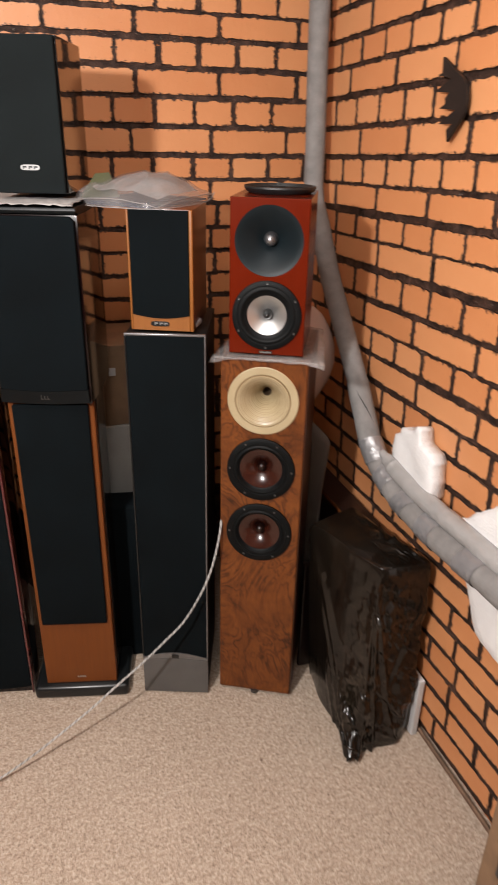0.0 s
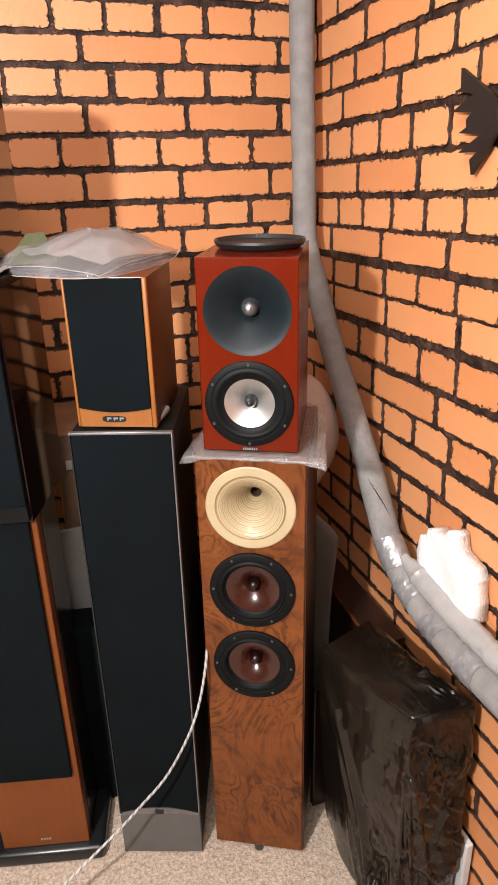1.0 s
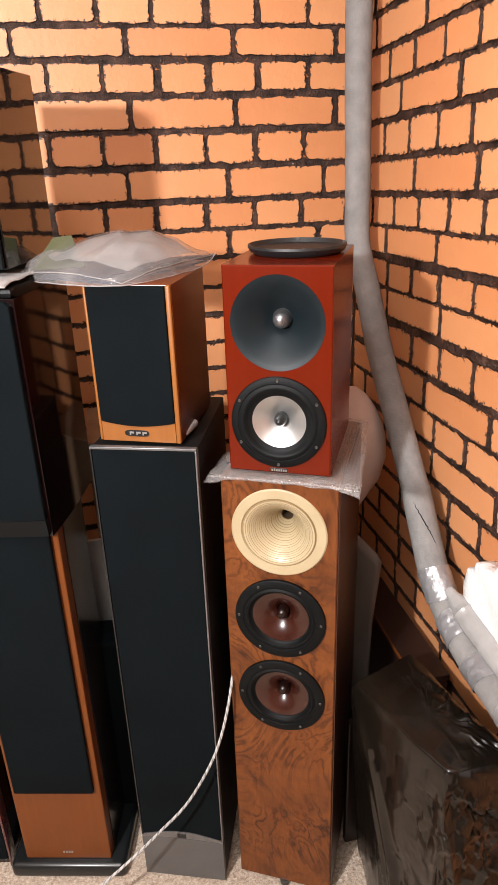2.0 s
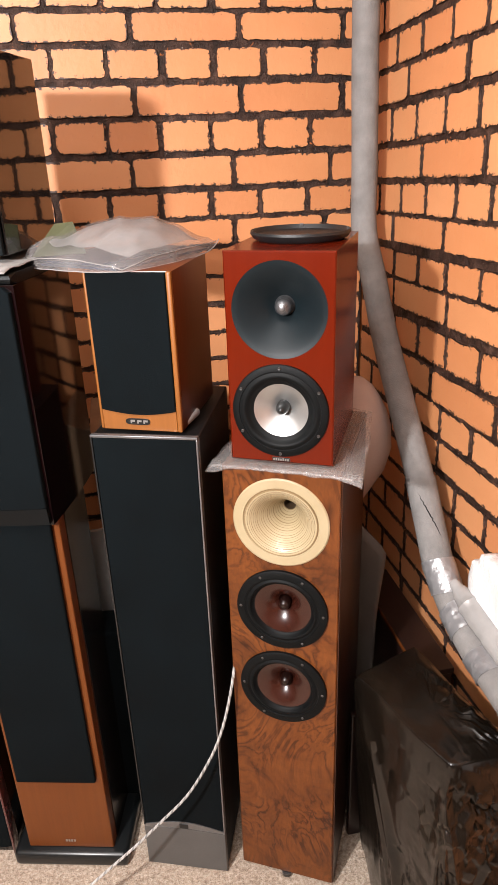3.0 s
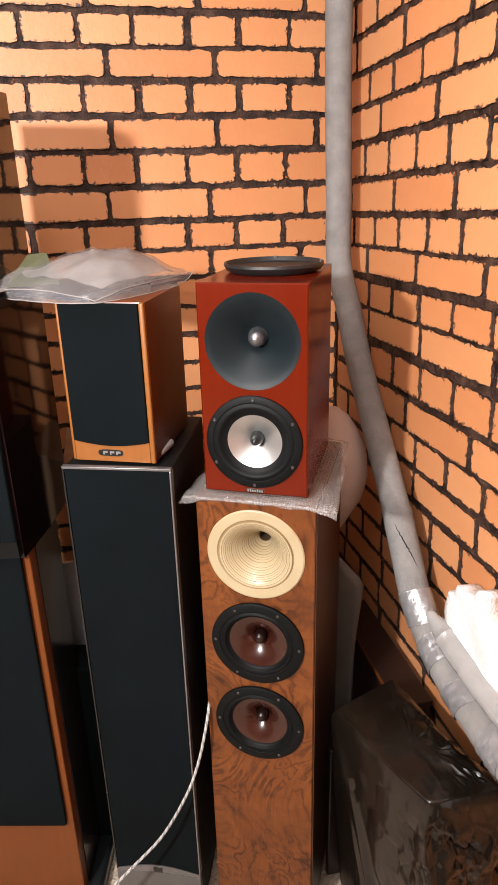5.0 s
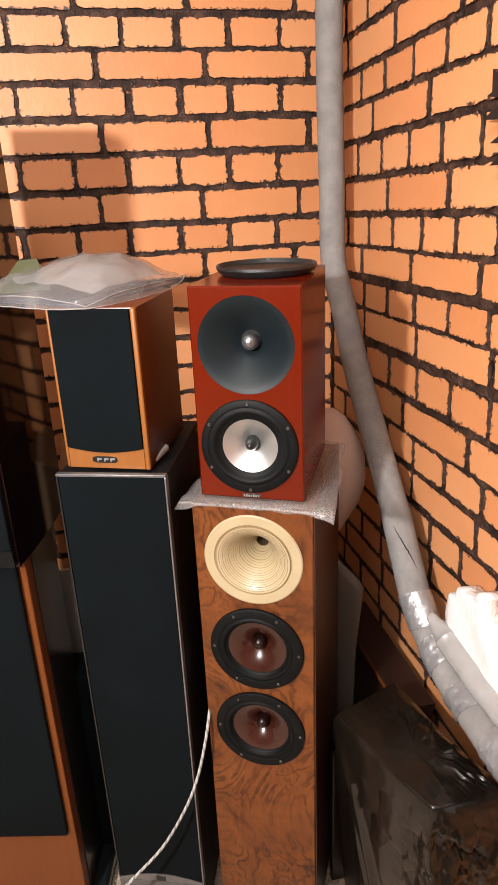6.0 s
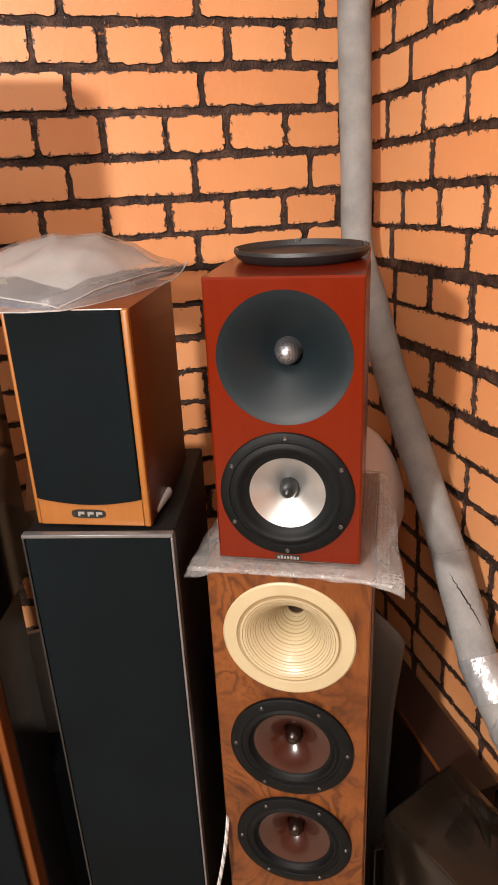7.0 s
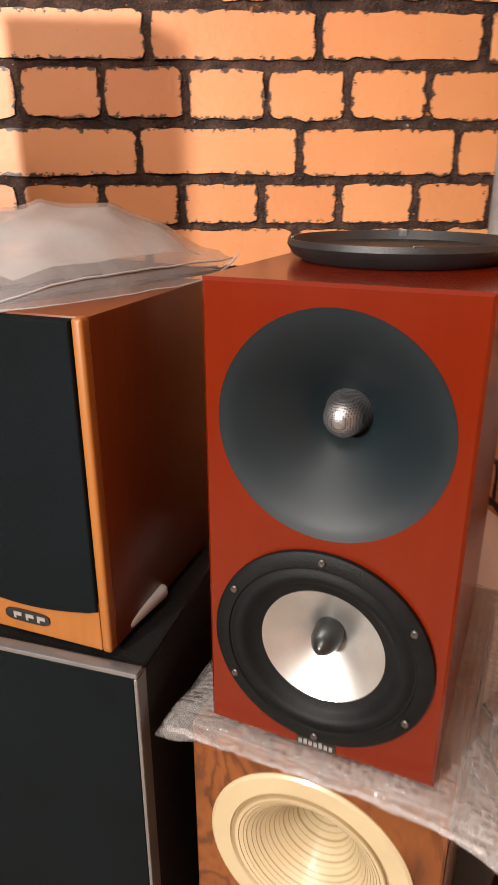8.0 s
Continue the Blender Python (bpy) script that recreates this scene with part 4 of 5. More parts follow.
# ---- lagged pipe in the corner ----
PIPE = [(-0.066, -0.135, 2.75), (-0.068, -0.145, 2.3), (-0.07, -0.155, 1.95), (-0.07, -0.178, 1.63), (-0.07, -0.190, 1.48), (-0.07, -0.265, 1.376), (-0.07, -0.353, 1.249), (-0.07, -0.460, 1.130), (-0.07, -0.585, 0.992), (-0.07, -0.655, 0.900), (-0.07, -0.730, 0.812), (-0.07, -0.855, 0.752), (-0.07, -1.03, 0.733), (-0.07, -1.18, 0.737), (-0.07, -1.306, 0.745), (-0.07, -1.9, 0.745), (-0.07, -2.6, 0.74)]
pipe = thing("water_pipe", pose(0, 0, 0), "grey foam lagged pipe with silver tape running along the wall", "pipe")
line = smooth_path(PIPE, 10)
cut = next(i for i, p in enumerate(line) if p.z < 0.99)
part("riser", sweep(line[: cut + 1], [0.0315 + 0.001 * n3(7 * p.z, 1) for p in line[: cut + 1]], 28), M_PIPE, pipe, "grey foam lagging", True)
part("lower_run", sweep(line[cut:], [0.0335 + 0.002 * n3(11 * p.y, 2) for p in line[cut:]], 28), M_PIPE, pipe, "grey foam lagging, taped", True)


def along(y):
    i = min(range(len(line)), key=lambda k: abs(line[k].y - y) + (5 if line[k].z > 1.2 else 0))
    return i


def tape_band(y, length, seed):
    """A crinkled sleeve of tape round the pipe, from y on for that length."""
    i = along(y)
    a, k = line[i], i
    while (line[k] - a).length < length and k < len(line) - 1:
        k += 1
    rows, sides = 18, 44
    axis = (line[k] - a).normalized()
    side = axis.cross(Vector((1, 0, 0))).normalized()
    top = side.cross(axis)
    bm = bmesh.new()
    rings = []
    for r in range(rows + 1):
        p = a.lerp(line[k], r / rows)
        ring = []
        for q in range(sides):
            w = 2 * math.pi * q / sides
            lift = 0.0350 + 0.0032 * abs(n3(4.5 * math.cos(w), 4.5 * math.sin(w) + 0.25 * r, seed)) + 0.0008 * n3(9 * math.cos(w), 9 * math.sin(w), seed + 0.8 * r)
            slant = 0.006 * math.cos(w + seed)
            ring.append(bm.verts.new(p + axis * slant + lift * (math.cos(w) * side + math.sin(w) * top)))
        rings.append(ring)
    for u, v in zip(rings, rings[1:]):
        for q in range(sides):
            bm.faces.new((u[q], u[(q + 1) % sides], v[(q + 1) % sides], v[q]))
    return bm


for k, (y, length) in enumerate(((-0.70, 0.064), (-0.80, 0.055), (-0.905, 0.05), (-1.03, 0.05), (-1.2, 0.06), (-1.48, 0.06))):
    part("tape_band", tape_band(y, length, 3.1 * k), M_TAPE, pipe, "crinkled silver tape", "all")
sleeve_path = smooth_path([(-0.068, -0.775, 0.828), (-0.056, -0.85, 0.802), (-0.05, -0.98, 0.785), (-0.048, -1.2, 0.785), (-0.045, -1.7, 0.785)], 10)
part("plastic_sleeve", sweep(sleeve_path, [0.010 + 0.016 * min(1, k / 8) + 0.004 * n3(0.7 * k, 4) for k in range(len(sleeve_path))], 20), M_SLEEVE, pipe, "grey crinkled plastic sleeve", True)
crack = []
for k in range(24):
    f = 2.5 + 9.5 * k / 23
    p, d = line[cut + int(f)].lerp(line[cut + int(f) + 1], f % 1), (line[cut + int(f) + 1] - line[cut + int(f)]).normalized()
    face = Vector((-0.62, -1.25, 0.7))
    face = (face - d * face.dot(d)).normalized()
    side = d.cross(face)
    side = side if side.x > 0 else -side
    turn = -0.35 + 0.95 * k / 23 + 0.10 * n3(0.9 * k, 2)
    crack.append(p + 0.0332 * (math.cos(turn) * face + math.sin(turn) * side))
part("split", sweep(crack, [0.0005 + 0.0011 * math.sin(math.pi * k / 23) * (0.8 + 0.7 * n3(1.3 * k, 5)) for k in range(24)], 6), M_VOID, pipe, "dark jagged split in the foam")


# ---- polystyrene pieces behind the pipe ----
def chunk(plan, x0, x1, amount, seed):
    """A torn block: an outline of (y, z) with thickness along x."""
    bm = bmesh.new()
    n = len(plan)
    pts = []
    for i in range(n):
        a, b = Vector(plan[i]), Vector(plan[(i + 1) % n])
        for k in range(12):
            pts.append(a.lerp(b, k / 12))
    c = sum(pts, Vector((0, 0))) / len(pts)
    rings = []
    for f, x in ((0.0, x0), (0.2, x0), (0.4, x0), (0.6, x0), (0.8, x0 + 0.001), (0.95, x0 + 0.003), (1.0, x0 + 0.010), (0.98, x1)):
        ring = []
        for i, p in enumerate(pts):
            q = c + (p - c) * f
            k = amount * max(0.0, (f - 0.85) / 0.15)
            ring.append(bm.verts.new((x + (amount * 0.3 * n3(14 * q.x, 14 * q.y, seed) if f < 1 else 0), q.x + k * (0.9 * n3(26 * p.x, 26 * p.y, seed) + 0.35 * n3(70 * p.x, 70 * p.y, seed)), q.y + k * (0.9 * n3(26 * p.x, 26 * p.y, seed + 9) + 0.35 * n3(70 * p.x, 70 * p.y, seed + 9)))))
        rings.append(ring)
    m = len(pts)
    for a, b in zip(rings, rings[1:]):
        for i in range(m):
            j = (i + 1) % m
            bm.faces.new((a[i], a[j], b[j], b[i]))
    bm.faces.new(rings[-1])
    bmesh.ops.remove_doubles(bm, verts=bm.verts, dist=0.0005)
    return bm


styro = thing("polystyrene_block", pose(0, 0, 0), "torn white polystyrene block wedged behind the pipe", "polystyrene", "polystyrene behind the pipe")
part("block", chunk([(-0.80, 0.80), (-0.80, 0.90), (-0.85, 0.935), (-0.91, 0.955), (-0.935, 0.925), (-0.99, 0.905), (-1.01, 0.80), (-0.97, 0.76), (-0.88, 0.77)], -0.052, -0.006, 0.018, 1), M_STYRO, styro, smooth="all")
styro = thing("polystyrene_block", pose(0, 0, 0), "flat white polystyrene sheet leaning behind the pipe", "polystyrene", "polystyrene behind the pipe")
part("block", chunk([(-1.09, 0.775), (-1.24, 0.905), (-1.6, 0.96), (-1.62, 0.50), (-1.33, 0.52), (-1.24, 0.535)], -0.036, -0.006, 0.008, 5), M_STYRO, styro, smooth="all")


# ---- bin bag over a box ----
BUNCHES = [((-0.17, -1.06, 0.50), 0.07, 0.026), ((-0.10, -1.06, 0.42), 0.09, 0.026), ((-0.25, -1.09, 0.06), 0.11, 0.040), ((-0.25, -1.06, 0.22), 0.10, 0.020), ((-0.05, -1.05, 0.20), 0.12, 0.014)]


# tension pleats of the film: from and to (side, height), lift, width
PLEATS = [(3.96, 0.97, 3.06, 0.02, 0.016, 0.07), (3.98, 0.90, 3.22, 0.02, 0.010, 0.05), (3.90, 0.98, 3.40, 0.0, 0.007, 0.05), (3.02, 0.90, 2.30, 0.05, 0.014, 0.06), (3.0, 0.86, 2.62, 0.0, 0.014, 0.06), (3.05, 0.88, 2.85, 0.0, 0.010, 0.05), (2.12, 0.80, 2.50, 0.35, 0.010, 0.05)]


def facet(p, turn):
    """Height of a crumpled sheet at p: flat facets of random tilt."""
    c = noise.voronoi(p)[1][0]
    q = c * 3.7 + Vector((turn, 2 * turn, 3 * turn))
    return (p - c).dot(Vector((n3(q.x, q.y, q.z), n3(q.y + 9, q.z, q.x), n3(q.z, q.x + 5, q.y)))) * 2.2


def bag_mesh():
    bm = bmesh.new()
    levels, around = 130, 240
    top = [(-0.285, -0.772), (-0.118, -0.715), (-0.034, -1.045), (-0.192, -1.045)]
    foot = [(-0.228, -0.740), (-0.045, -0.730), (-0.052, -1.070), (-0.252, -1.095)]
    rings = []
    for l in range(levels + 1):
        u = l / levels
        z = 0.625 * u
        ring = []
        for k in range(around):
            s = 4 * k / around
            i, f = int(s), s % 1
            lo = Vector(foot[i]).lerp(Vector(foot[(i + 1) % 4]), f)
            hi = Vector(top[i]).lerp(Vector(top[(i + 1) % 4]), f)
            p = lo.lerp(hi, u ** 0.75)
            c = Vector((-0.14, -0.92))
            corner = 1 - 0.025 * (2 * abs(f - 0.5)) ** 14
            p = c + (p - c) * corner * (1 - 0.05 * (max(0, u - 0.95) / 0.05) ** 2)
            out = (p - c).normalized()
            at = Vector((p.x, p.y, z))
            amount = sum(size * math.exp(-(((at - Vector(q)).length / reach) ** 2)) for q, reach, size in BUNCHES)
            ridge = 0.85 * facet(Vector((17 * p.x + 5 * z, 17 * p.y, 13 * z)), 1.0) + 0.30 * facet(Vector((40 * p.x, 40 * p.y + 9 * z, 26 * z)), 4.0)
            fold = 0.006 * (1 - u) * n3(6 * p.x + 2 * u, 6 * p.y, 2 * u) + 0.003 * n3(14 * p.x, 14 * p.y, 1.5 * u) + 0.006 * math.sin(9 * s + 3 * u) * (1 - u) ** 1.5 + amount * ridge
            for s0, u0, s1, u1, high, wide in PLEATS:
                along_s, along_u = s1 - s0, u1 - u0
                k2 = max(0.0, min(1.0, ((s - s0) * along_s + (u - u0) * along_u) / (along_s ** 2 + along_u ** 2)))
                gap = math.hypot(s - s0 - k2 * along_s, u - u0 - k2 * along_u)
                fold += high * (0.5 + 0.5 * k2) * max(0.0, 1 - gap / wide) ** 1.4
            p = p + out * fold
            sag = 0.016 * n3(6 * p.x, 6 * p.y, 8) * u
            ring.append(bm.verts.new((min(p.x, -0.012), p.y, max(0.0, z + sag))))
        rings.append(ring)
    last = rings[-1]
    c = Vector((-0.16, -0.90))
    for f in (0.97, 0.92, 0.85, 0.77, 0.68, 0.58, 0.47, 0.36, 0.24, 0.12):
        ring = []
        for v in last:
            x, y = c.x + (v.co.x - c.x) * f, c.y + (v.co.y - c.y) * f
            near = max(0.0, (f - 0.7) / 0.3)
            heap = 0.020 * math.exp(-(((x + 0.085) / 0.045) ** 2 + ((y + 0.86) / 0.13) ** 2))
            flat = 0.628 + 0.004 * n3(9 * x, 9 * y, 3) + heap * (0.6 + 1.6 * facet(Vector((34 * x, 20 * y, 1.7)), 2.0))
            ring.append(bm.verts.new((x, y, v.co.z * near + flat * (1 - near))))
        rings.append(ring)
    for a, b in zip(rings, rings[1:]):
        for k in range(around):
            j = (k + 1) % around
            bm.faces.new((a[k], a[j], b[j], b[k]))
    bm.faces.new(rings[-1])
    bm.faces.new(rings[0])
    return bm


bag = thing("bin_bag", pose(0, 0, 0), "black shiny bin bag pulled over a box by the wall", "bag")
part("bag_film", bag_mesh(), M_BAG, bag, smooth="all")
bm = bmesh.new()
sweep([(-0.243 - 0.005 * k, -1.080 - 0.004 * k, 0.030 - 0.004 * k) for k in range(5)], [0.030, 0.026, 0.020, 0.016, 0.008], 14, bm)
part("twisted_corner", bm, M_BAG, bag, "twisted corner of the film", "all")
board = thing("white_board", pose(0, 0, 0), "small white board standing on the carpet against the wall", "board")
part("board", box(-0.034, -0.014, -1.072, -0.85, 0, 0.215, 0.003), M_PAPER, board)


# ---- dark cabinet, foam and boxes behind the stacks ----
dark = thing("dark_cabinet", pose(0, 0, 0), "dark maroon veneered cabinet standing behind the bin bag", "cabinet")
part("body", box(-0.100, -0.022, -0.735, -0.33, 0.0, 0.538, 0.003), M_DARKWOOD, dark, "dark maroon veneered carcass")
part("top_panel", box(-0.104, -0.020, -0.739, -0.326, 0.5385, 0.555, 0.002), M_DARKWOOD, dark, "dark maroon veneered top")
# brown strip puts the light on the top's edge into colour
part("lit_edge", box(-0.1055, -0.1042, -0.739, -0.326, 0.541, 0.553, 0.0004), M_AE, dark, "thin brown strip painting the lit top edge")
# stand-in slab for an unclear dark thing between walnut tower and bag
filler = thing("dark_filler", pose(0, 0, 0), "dark upright slab added to fill the gap behind the bin bag", "board")
part("board", box(-0.252, -0.135, -0.700, -0.682, 0.0, 0.42, 0.003), M_DARKWOOD, filler)
foam = thing("foam_sheet", pose(0, 0, 0), "curled grey white foam sheet standing behind the walnut tower", "foam sheet")
bm = bmesh.new()
cols = []
for i in range(31):
    u = i / 30
    col = []
    for w in range(25):
        v = w / 24
        z = v * (0.86 - 0.10 * u ** 1.5)
        flare = 0.014 * u ** 3 * max(0.0, (v - 0.70) / 0.30) ** 1.5
        lip = max(0.0, u - 0.80) / 0.20
        col.append(bm.verts.new((-0.215 + 0.086 * u + flare - 0.004 * lip * lip + 0.004 * n3(3 * u, 4 * v), -0.475 - 0.085 * u + 0.022 * lip * lip + 0.010 * math.sin(4 * v) * u, z)))
    cols.append(col)
for a, b in zip(cols, cols[1:]):
    for k in range(24):
        bm.faces.new((a[k], b[k], b[k + 1], a[k + 1]))
part("foam", bm, M_GREYFOAM, foam, smooth=True).modifiers.new("thick", "SOLIDIFY").thickness = 0.006
roll = thing("foam_roll", pose(-0.16, -0.40, 0), "pale pinkish foam packing roll bulging behind the speakers", "foam roll")
shape = [(-0.045, 0.0, 0.045), (-0.045, 0.5, 0.045), (-0.045, 0.82, 0.045), (-0.02, 0.88, 0.058), (-0.006, 0.95, 0.086), (0.0, 1.0, 0.094), (0.0, 1.05, 0.090), (0.0, 1.09, 0.078), (0.002, 1.125, 0.060), (0.004, 1.15, 0.040), (0.004, 1.168, 0.016)]
part("roll", sweep([(x, 0, z) for x, z, r in shape], [r for x, z, r in shape], 36), M_FOAMSHEET, roll, smooth="all")
carton = thing("cardboard_box", pose(0, 0, 0), "brown cardboard box standing behind the towers", "box")
part("carton", box(-0.795, -0.52, -0.30, -0.04, 0.0, 1.06, 0.003), M_CARD, carton)
part("flap", box(-0.775, -0.755, -0.306, -0.3005, 0.965, 0.99, 0.001), M_PAPER, carton, "torn white paper label", at=pose(0, 0, 0))
pale = thing("pale_board", pose(-0.80, -0.335, 0, -2, 0, 2), "pale grey board leaning on the cardboard box", "board")
part("board", box(-0.13, 0.13, -0.012, 0.0, 0.0, 0.80, 0.002), M_PANEL, pale)
blackbox = thing("black_case", pose(-0.79, -0.43, 0, 0, 0, -10), "matt black case on the carpet between the towers", "case")
part("case", box(-0.11, 0.11, -0.05, 0.05, 0.0, 0.60, 0.012, 3), M_CLOTH, blackbox, smooth=True)
brown_box = thing("cardboard_box", pose(-0.155, -1.56, 0, 0, 0, -3), "brown cardboard box with grey patch standing by the wall", "box")
part("carton", box(-0.02, 0.13, -0.34, 0.0, 0.0, 0.60, 0.006), M_CARD, brown_box)
part("patch", box(-0.0225, -0.0202, -0.26, -0.05, 0.22, 0.44, 0.0005), M_GREYDK, brown_box, "grey printed patch")


# ---- wall ornament ----
arc = [(-0.766, 1.806), (-0.822, 1.776), (-0.852, 1.760), (-0.869, 1.746), (-0.878, 1.716), (-0.875, 1.690), (-0.859, 1.669), (-0.822, 1.630)]
teeth = [(-0.814, 1.655), (-0.834, 1.668), (-0.778, 1.667), (-0.839, 1.696), (-0.774, 1.700), (-0.796, 1.709), (-0.793, 1.721), (-0.807, 1.732), (-0.747, 1.736), (-0.809, 1.761), (-0.754, 1.769), (-0.769, 1.774)]
ornament = thing("wall_ornament", pose(0, 0, 0.018, 0, 0, -90), "black cut-out wall ornament with jagged points on the bricks", "ornament")
part("cutout", extrude_outline([(-y, z) for y, z in arc + teeth], -0.022, -0.014), M_ORNAMENT, ornament)
part("peg", box(0.835, 0.855, -0.0135, -0.001, 1.70, 1.73), M_ORNAMENT, ornament)


# ---- cord ----
cord = thing("twisted_cord", pose(0, 0, 0), "white twisted cord hanging between towers and trailing over carpet", "cord")
line_c = smooth_path([(-0.47, -0.56, 0.80), (-0.505, -0.640, 0.74), (-0.524, -0.695, 0.675), (-0.545, -0.735, 0.605), (-0.572, -0.753, 0.515), (-0.605, -0.757, 0.435), (-0.66, -0.764, 0.350), (-0.725, -0.776, 0.297), (-0.793, -0.788, 0.247), (-0.875, -0.803, 0.195), (-0.955, -0.82, 0.146), (-1.035, -0.835, 0.102), (-1.112, -0.85, 0.063), (-1.19, -0.865, 0.030), (-1.265, -0.88, 0.010), (-1.40, -0.915, 0.0065), (-1.6, -1.0, 0.0065)], 48)
for s in range(3):
    strand = []
    length = 0.0
    for i, p in enumerate(line_c):
        d = (line_c[min(i + 1, len(line_c) - 1)] - line_c[max(i - 1, 0)]).normalized()
        if i:
            length += (p - line_c[i - 1]).length
        side = d.cross(Vector((0, 0, 1))).normalized()
        top = side.cross(d)
        a = 2 * math.pi * (length / 0.020 + s / 3)
        strand.append(p + 0.0017 * (math.cos(a) * side + math.sin(a) * top))
    part("strand", sweep(strand, 0.0017, 6), M_CORDDK if s == 2 else M_CORD, cord, smooth=True)
for k, (x, y) in enumerate(((-0.50, -1.02), (-0.62, -1.10), (-0.36, -1.18))):
    crumb = thing("carpet_crumb", pose(x, y, 0.002, 0, 0, 40 * k), "small dark crumb lying on the carpet", "crumb", "crumbs on the carpet")
    part("crumb", box(-0.003, 0.003, -0.002, 0.002, 0, 0.003, 0.001), M_MOTTLED, crumb)


# ---- bricks ----
def brick_mesh(w, h, seed):
    """A worn brick face: a wavering outline with a rounded rim, front at y = 0."""
    rnd = random.Random(seed)
    nx, nz = (14, 5) if w > 0.18 else (8, 5)
    out = [(-w / 2 + w * i / nx, -h / 2) for i in range(nx)] + [(w / 2, -h / 2 + h * i / nz) for i in range(nz)]
    out += [(w / 2 - w * i / nx, h / 2) for i in range(nx)] + [(-w / 2, h / 2 - h * i / nz) for i in range(nz)]
    front, rim = [], []
    for x, z in out:
        j, round_off = 0.0022, 0.0022 if abs(abs(x) - w / 2) < 1e-6 and abs(abs(z) - h / 2) < 1e-6 else 0.0
        sx, sz = x, z
        x += rnd.uniform(-j, j) + 0.0030 * n3(38 * sx, 38 * sz, seed * 0.37) - round_off * (1 if sx > 0 else -1)
        z += rnd.uniform(-j, j) + 0.0030 * n3(38 * sx, 38 * sz, seed * 0.37 + 5) - round_off * (1 if sz > 0 else -1)
        edge = 0.0012 + rnd.uniform(-0.0006, 0.0010)
        ax, az = (1 if sx > 0 else -1) * (abs(sx) > w / 2 - 1e-6), (1 if sz > 0 else -1) * (abs(sz) > h / 2 - 1e-6)
        front.append((x - ax * edge, rnd.uniform(-0.0001, 0.0001), z - az * edge))
        rim.append((x + ax * 0.0015, 0.016, z + az * 0.0015))
    n = len(out)
    me = bpy.data.meshes.new("brick")
    me.from_pydata(front + rim, [], [tuple(range(n))] + [(i, n + i, n + (i + 1) % n, (i + 1) % n) for i in range(n)])
    me.materials.append(M_BRICK_LONG if w > 0.18 else M_BRICK)
    me.materials.append(M_MORTAR)
    for f in me.polygons[1:]:
        f.material_index = 1
    return me


def brick_wall(parent, rows, span, joint, place, seed):
    """Rows of (z, pitch, first joint); place(s, z) gives the pose of a brick at s along the wall."""
    rnd = random.Random(seed)
    cache = {}
    made = 0
    for i, (z, pitch, first) in enumerate(rows):
        up = rows[i + 1][0] if i + 1 < len(rows) else z + 0.078
        down = rows[i - 1][0] if i else z - 0.078
        h = (up - down) / 2 - joint
        s = first - pitch * math.ceil((first - 0.0) / pitch)
        while s < span:
            a, b = max(s, 0.0), min(s + pitch, span)
            w = b - a - joint * rnd.uniform(0.75, 1.15)
            if w > 0.02:
                kind = (round(w / 0.006), round(h / 0.004), rnd.randrange(5))
                if kind not in cache:
                    cache[kind] = brick_mesh(kind[0] * 0.006, kind[1] * 0.004, hash(kind) % 9973)
                ob = new("brick", cache[kind])
                ob.parent = parent
                ob.matrix_basis = place((a + b) / 2 + rnd.uniform(-0.002, 0.002), z + rnd.uniform(-0.002, 0.002))
                made += 1
            s += pitch
    return made


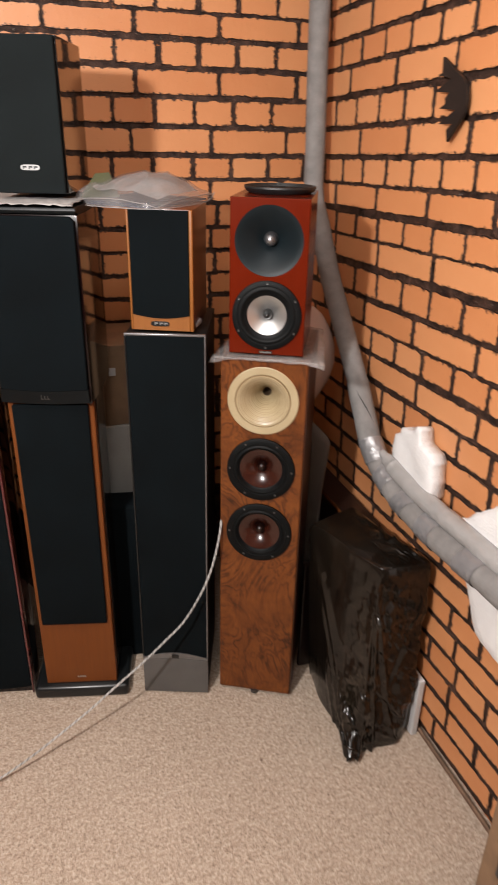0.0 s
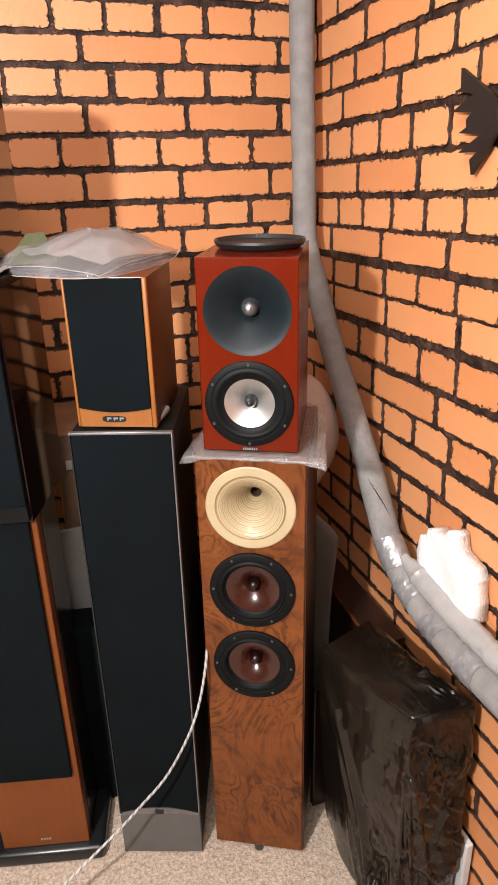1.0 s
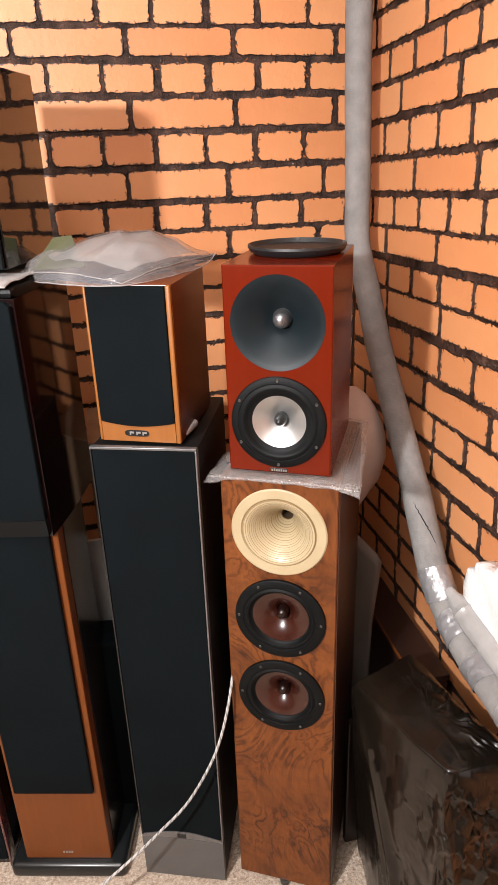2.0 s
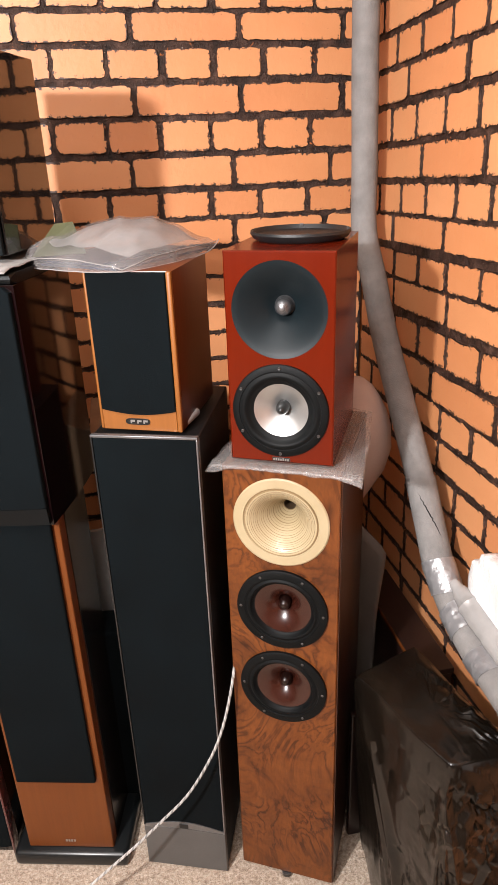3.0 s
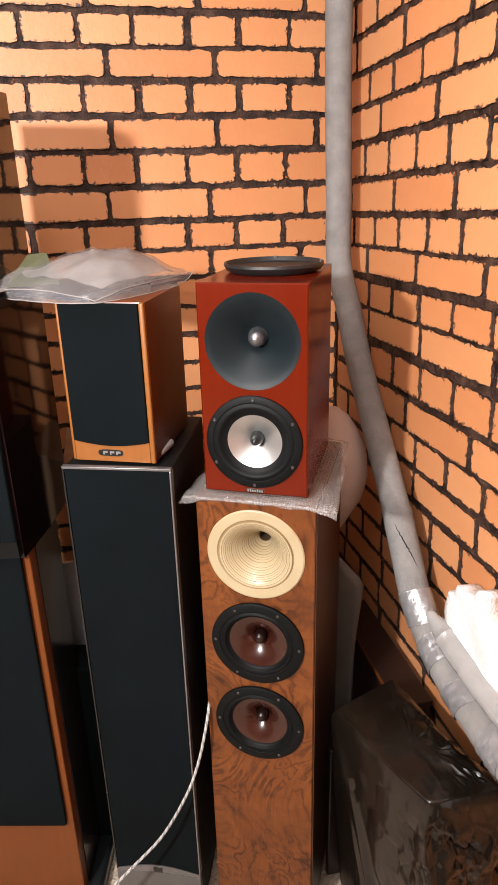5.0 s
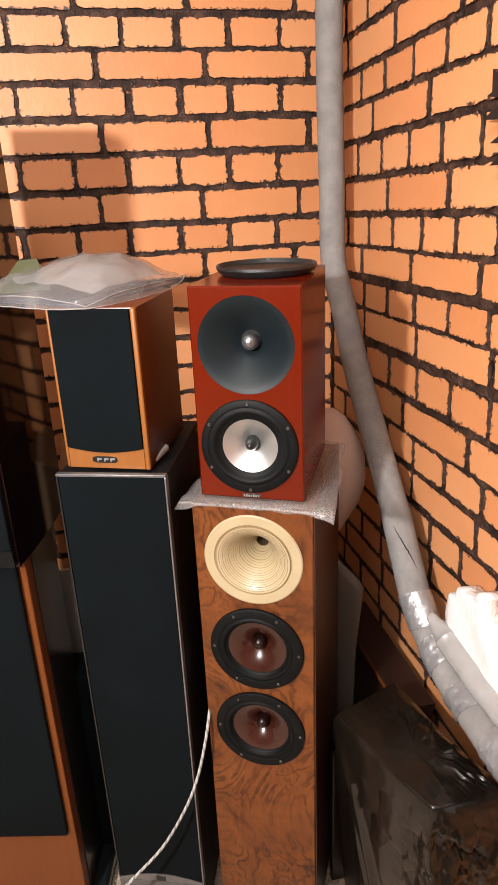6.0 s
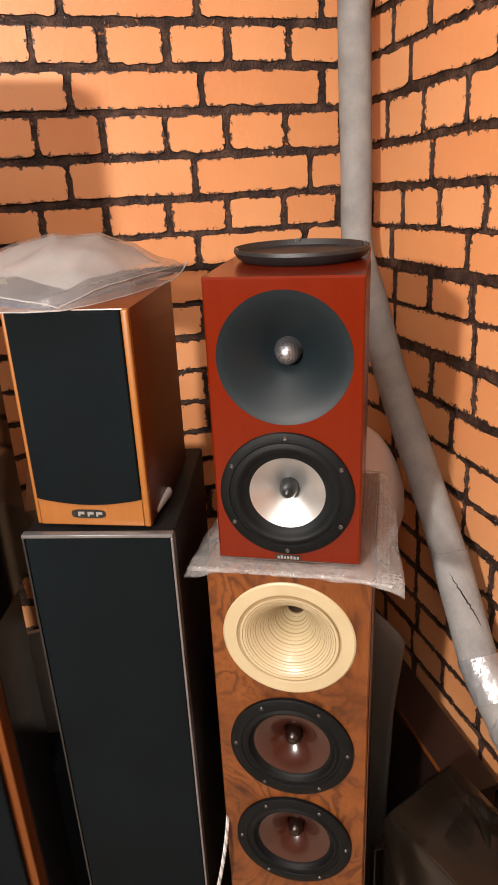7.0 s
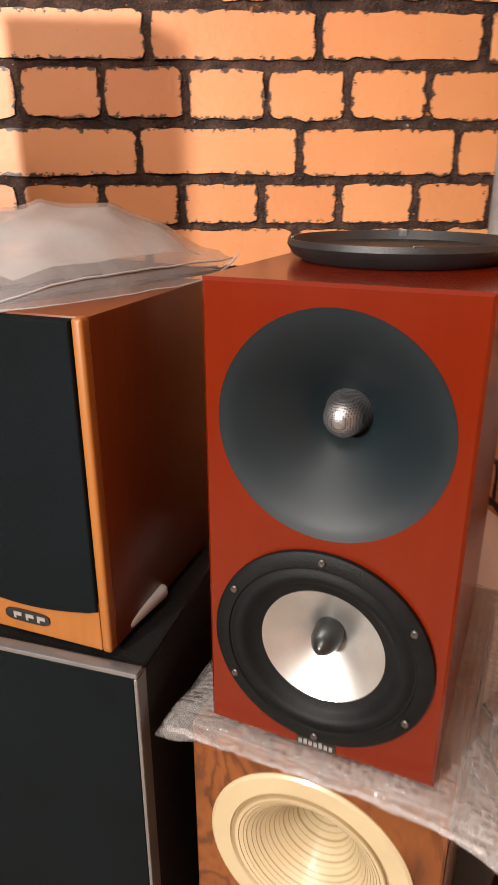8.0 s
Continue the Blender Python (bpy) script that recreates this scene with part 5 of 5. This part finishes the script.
def mortar_bed(parent, span, height, place, seed):
    nu, nv = int(span / 0.009), int(height / 0.009)
    verts = [place(span * i / nu, height * j / nv) @ Vector((0, 0.0050 + 0.0030 * n3(40 * span * i / nu, 40 * height * j / nv, seed) + 0.003 * n3(110 * span * i / nu, 110 * height * j / nv, seed + 4), 0)) for i in range(nu + 1) for j in range(nv + 1)]
    faces = [(i * (nv + 1) + j, (i + 1) * (nv + 1) + j, (i + 1) * (nv + 1) + j + 1, i * (nv + 1) + j + 1) for i in range(nu) for j in range(nv)]
    me = bpy.data.meshes.new("mortar")
    me.from_pydata(verts, [], faces)
    me.materials.append(M_MORTAR)
    me.shade_smooth()
    ob = new("mortar", me)
    ob.parent = parent
    return tagged(ob, "rough dark brown mortar bed")


def fill_rows(known, low, high, step, seed):
    """Carries the known courses on, downwards and upwards, in turn of headers and stretchers."""
    rnd = random.Random(seed)
    rows = sorted(known)
    while rows[0][0] - step > low:
        z, pitch, first = rows[0]
        rows.insert(0, (z - step, 0.131 if pitch > 0.2 else 0.264, rnd.uniform(0.06, 0.13)))
    while rows[-1][0] + step < high:
        z, pitch, first = rows[-1]
        rows.append((z + step, 0.131 if pitch > 0.2 else 0.264, rnd.uniform(0.06, 0.13)))
    return rows


NORTH = [(1.478, 0.250, 0.115), (1.547, 0.131, 0.161), (1.627, 0.261, 0.098), (1.711, 0.129, 0.155), (1.793, 0.264, 0.070), (1.871, 0.1285, 0.143), (1.946, 0.262, 0.070), (2.016, 0.1285, 0.143)]
EAST = [(1.003, 0.275, 0.53), (1.085, 0.142, 0.529), (1.162, 0.284, 0.467), (1.248, 0.142, 0.386), (1.340, 0.288, 0.517), (1.410, 0.140, 0.363), (1.490, 0.270, 0.475), (1.563, 0.136, 0.380), (1.645, 0.267, 0.346), (1.727, 0.136, 0.306), (1.810, 0.268, 0.521), (1.885, 0.132, 0.314)]
SLOPE = 0.035


def on_north(s, z):
    return pose(-s, 0, z)


def on_east(s, z):
    return pose(0, -s, z + SLOPE * (s - 0.5), 0, -math.degrees(math.atan(SLOPE)), -90)


mortar_bed(wall_north, 1.75, 2.74, on_north, 1)
mortar_bed(wall_east, 2.2, 2.70, on_east, 2)
brick_wall(wall_north, fill_rows(NORTH, 0.35, 2.36, 0.0775, 3), 1.5, 0.0112, on_north, 11)
brick_wall(wall_east, fill_rows(EAST, 0.03, 2.28, 0.079, 5), 1.75, 0.0114, on_east, 12)
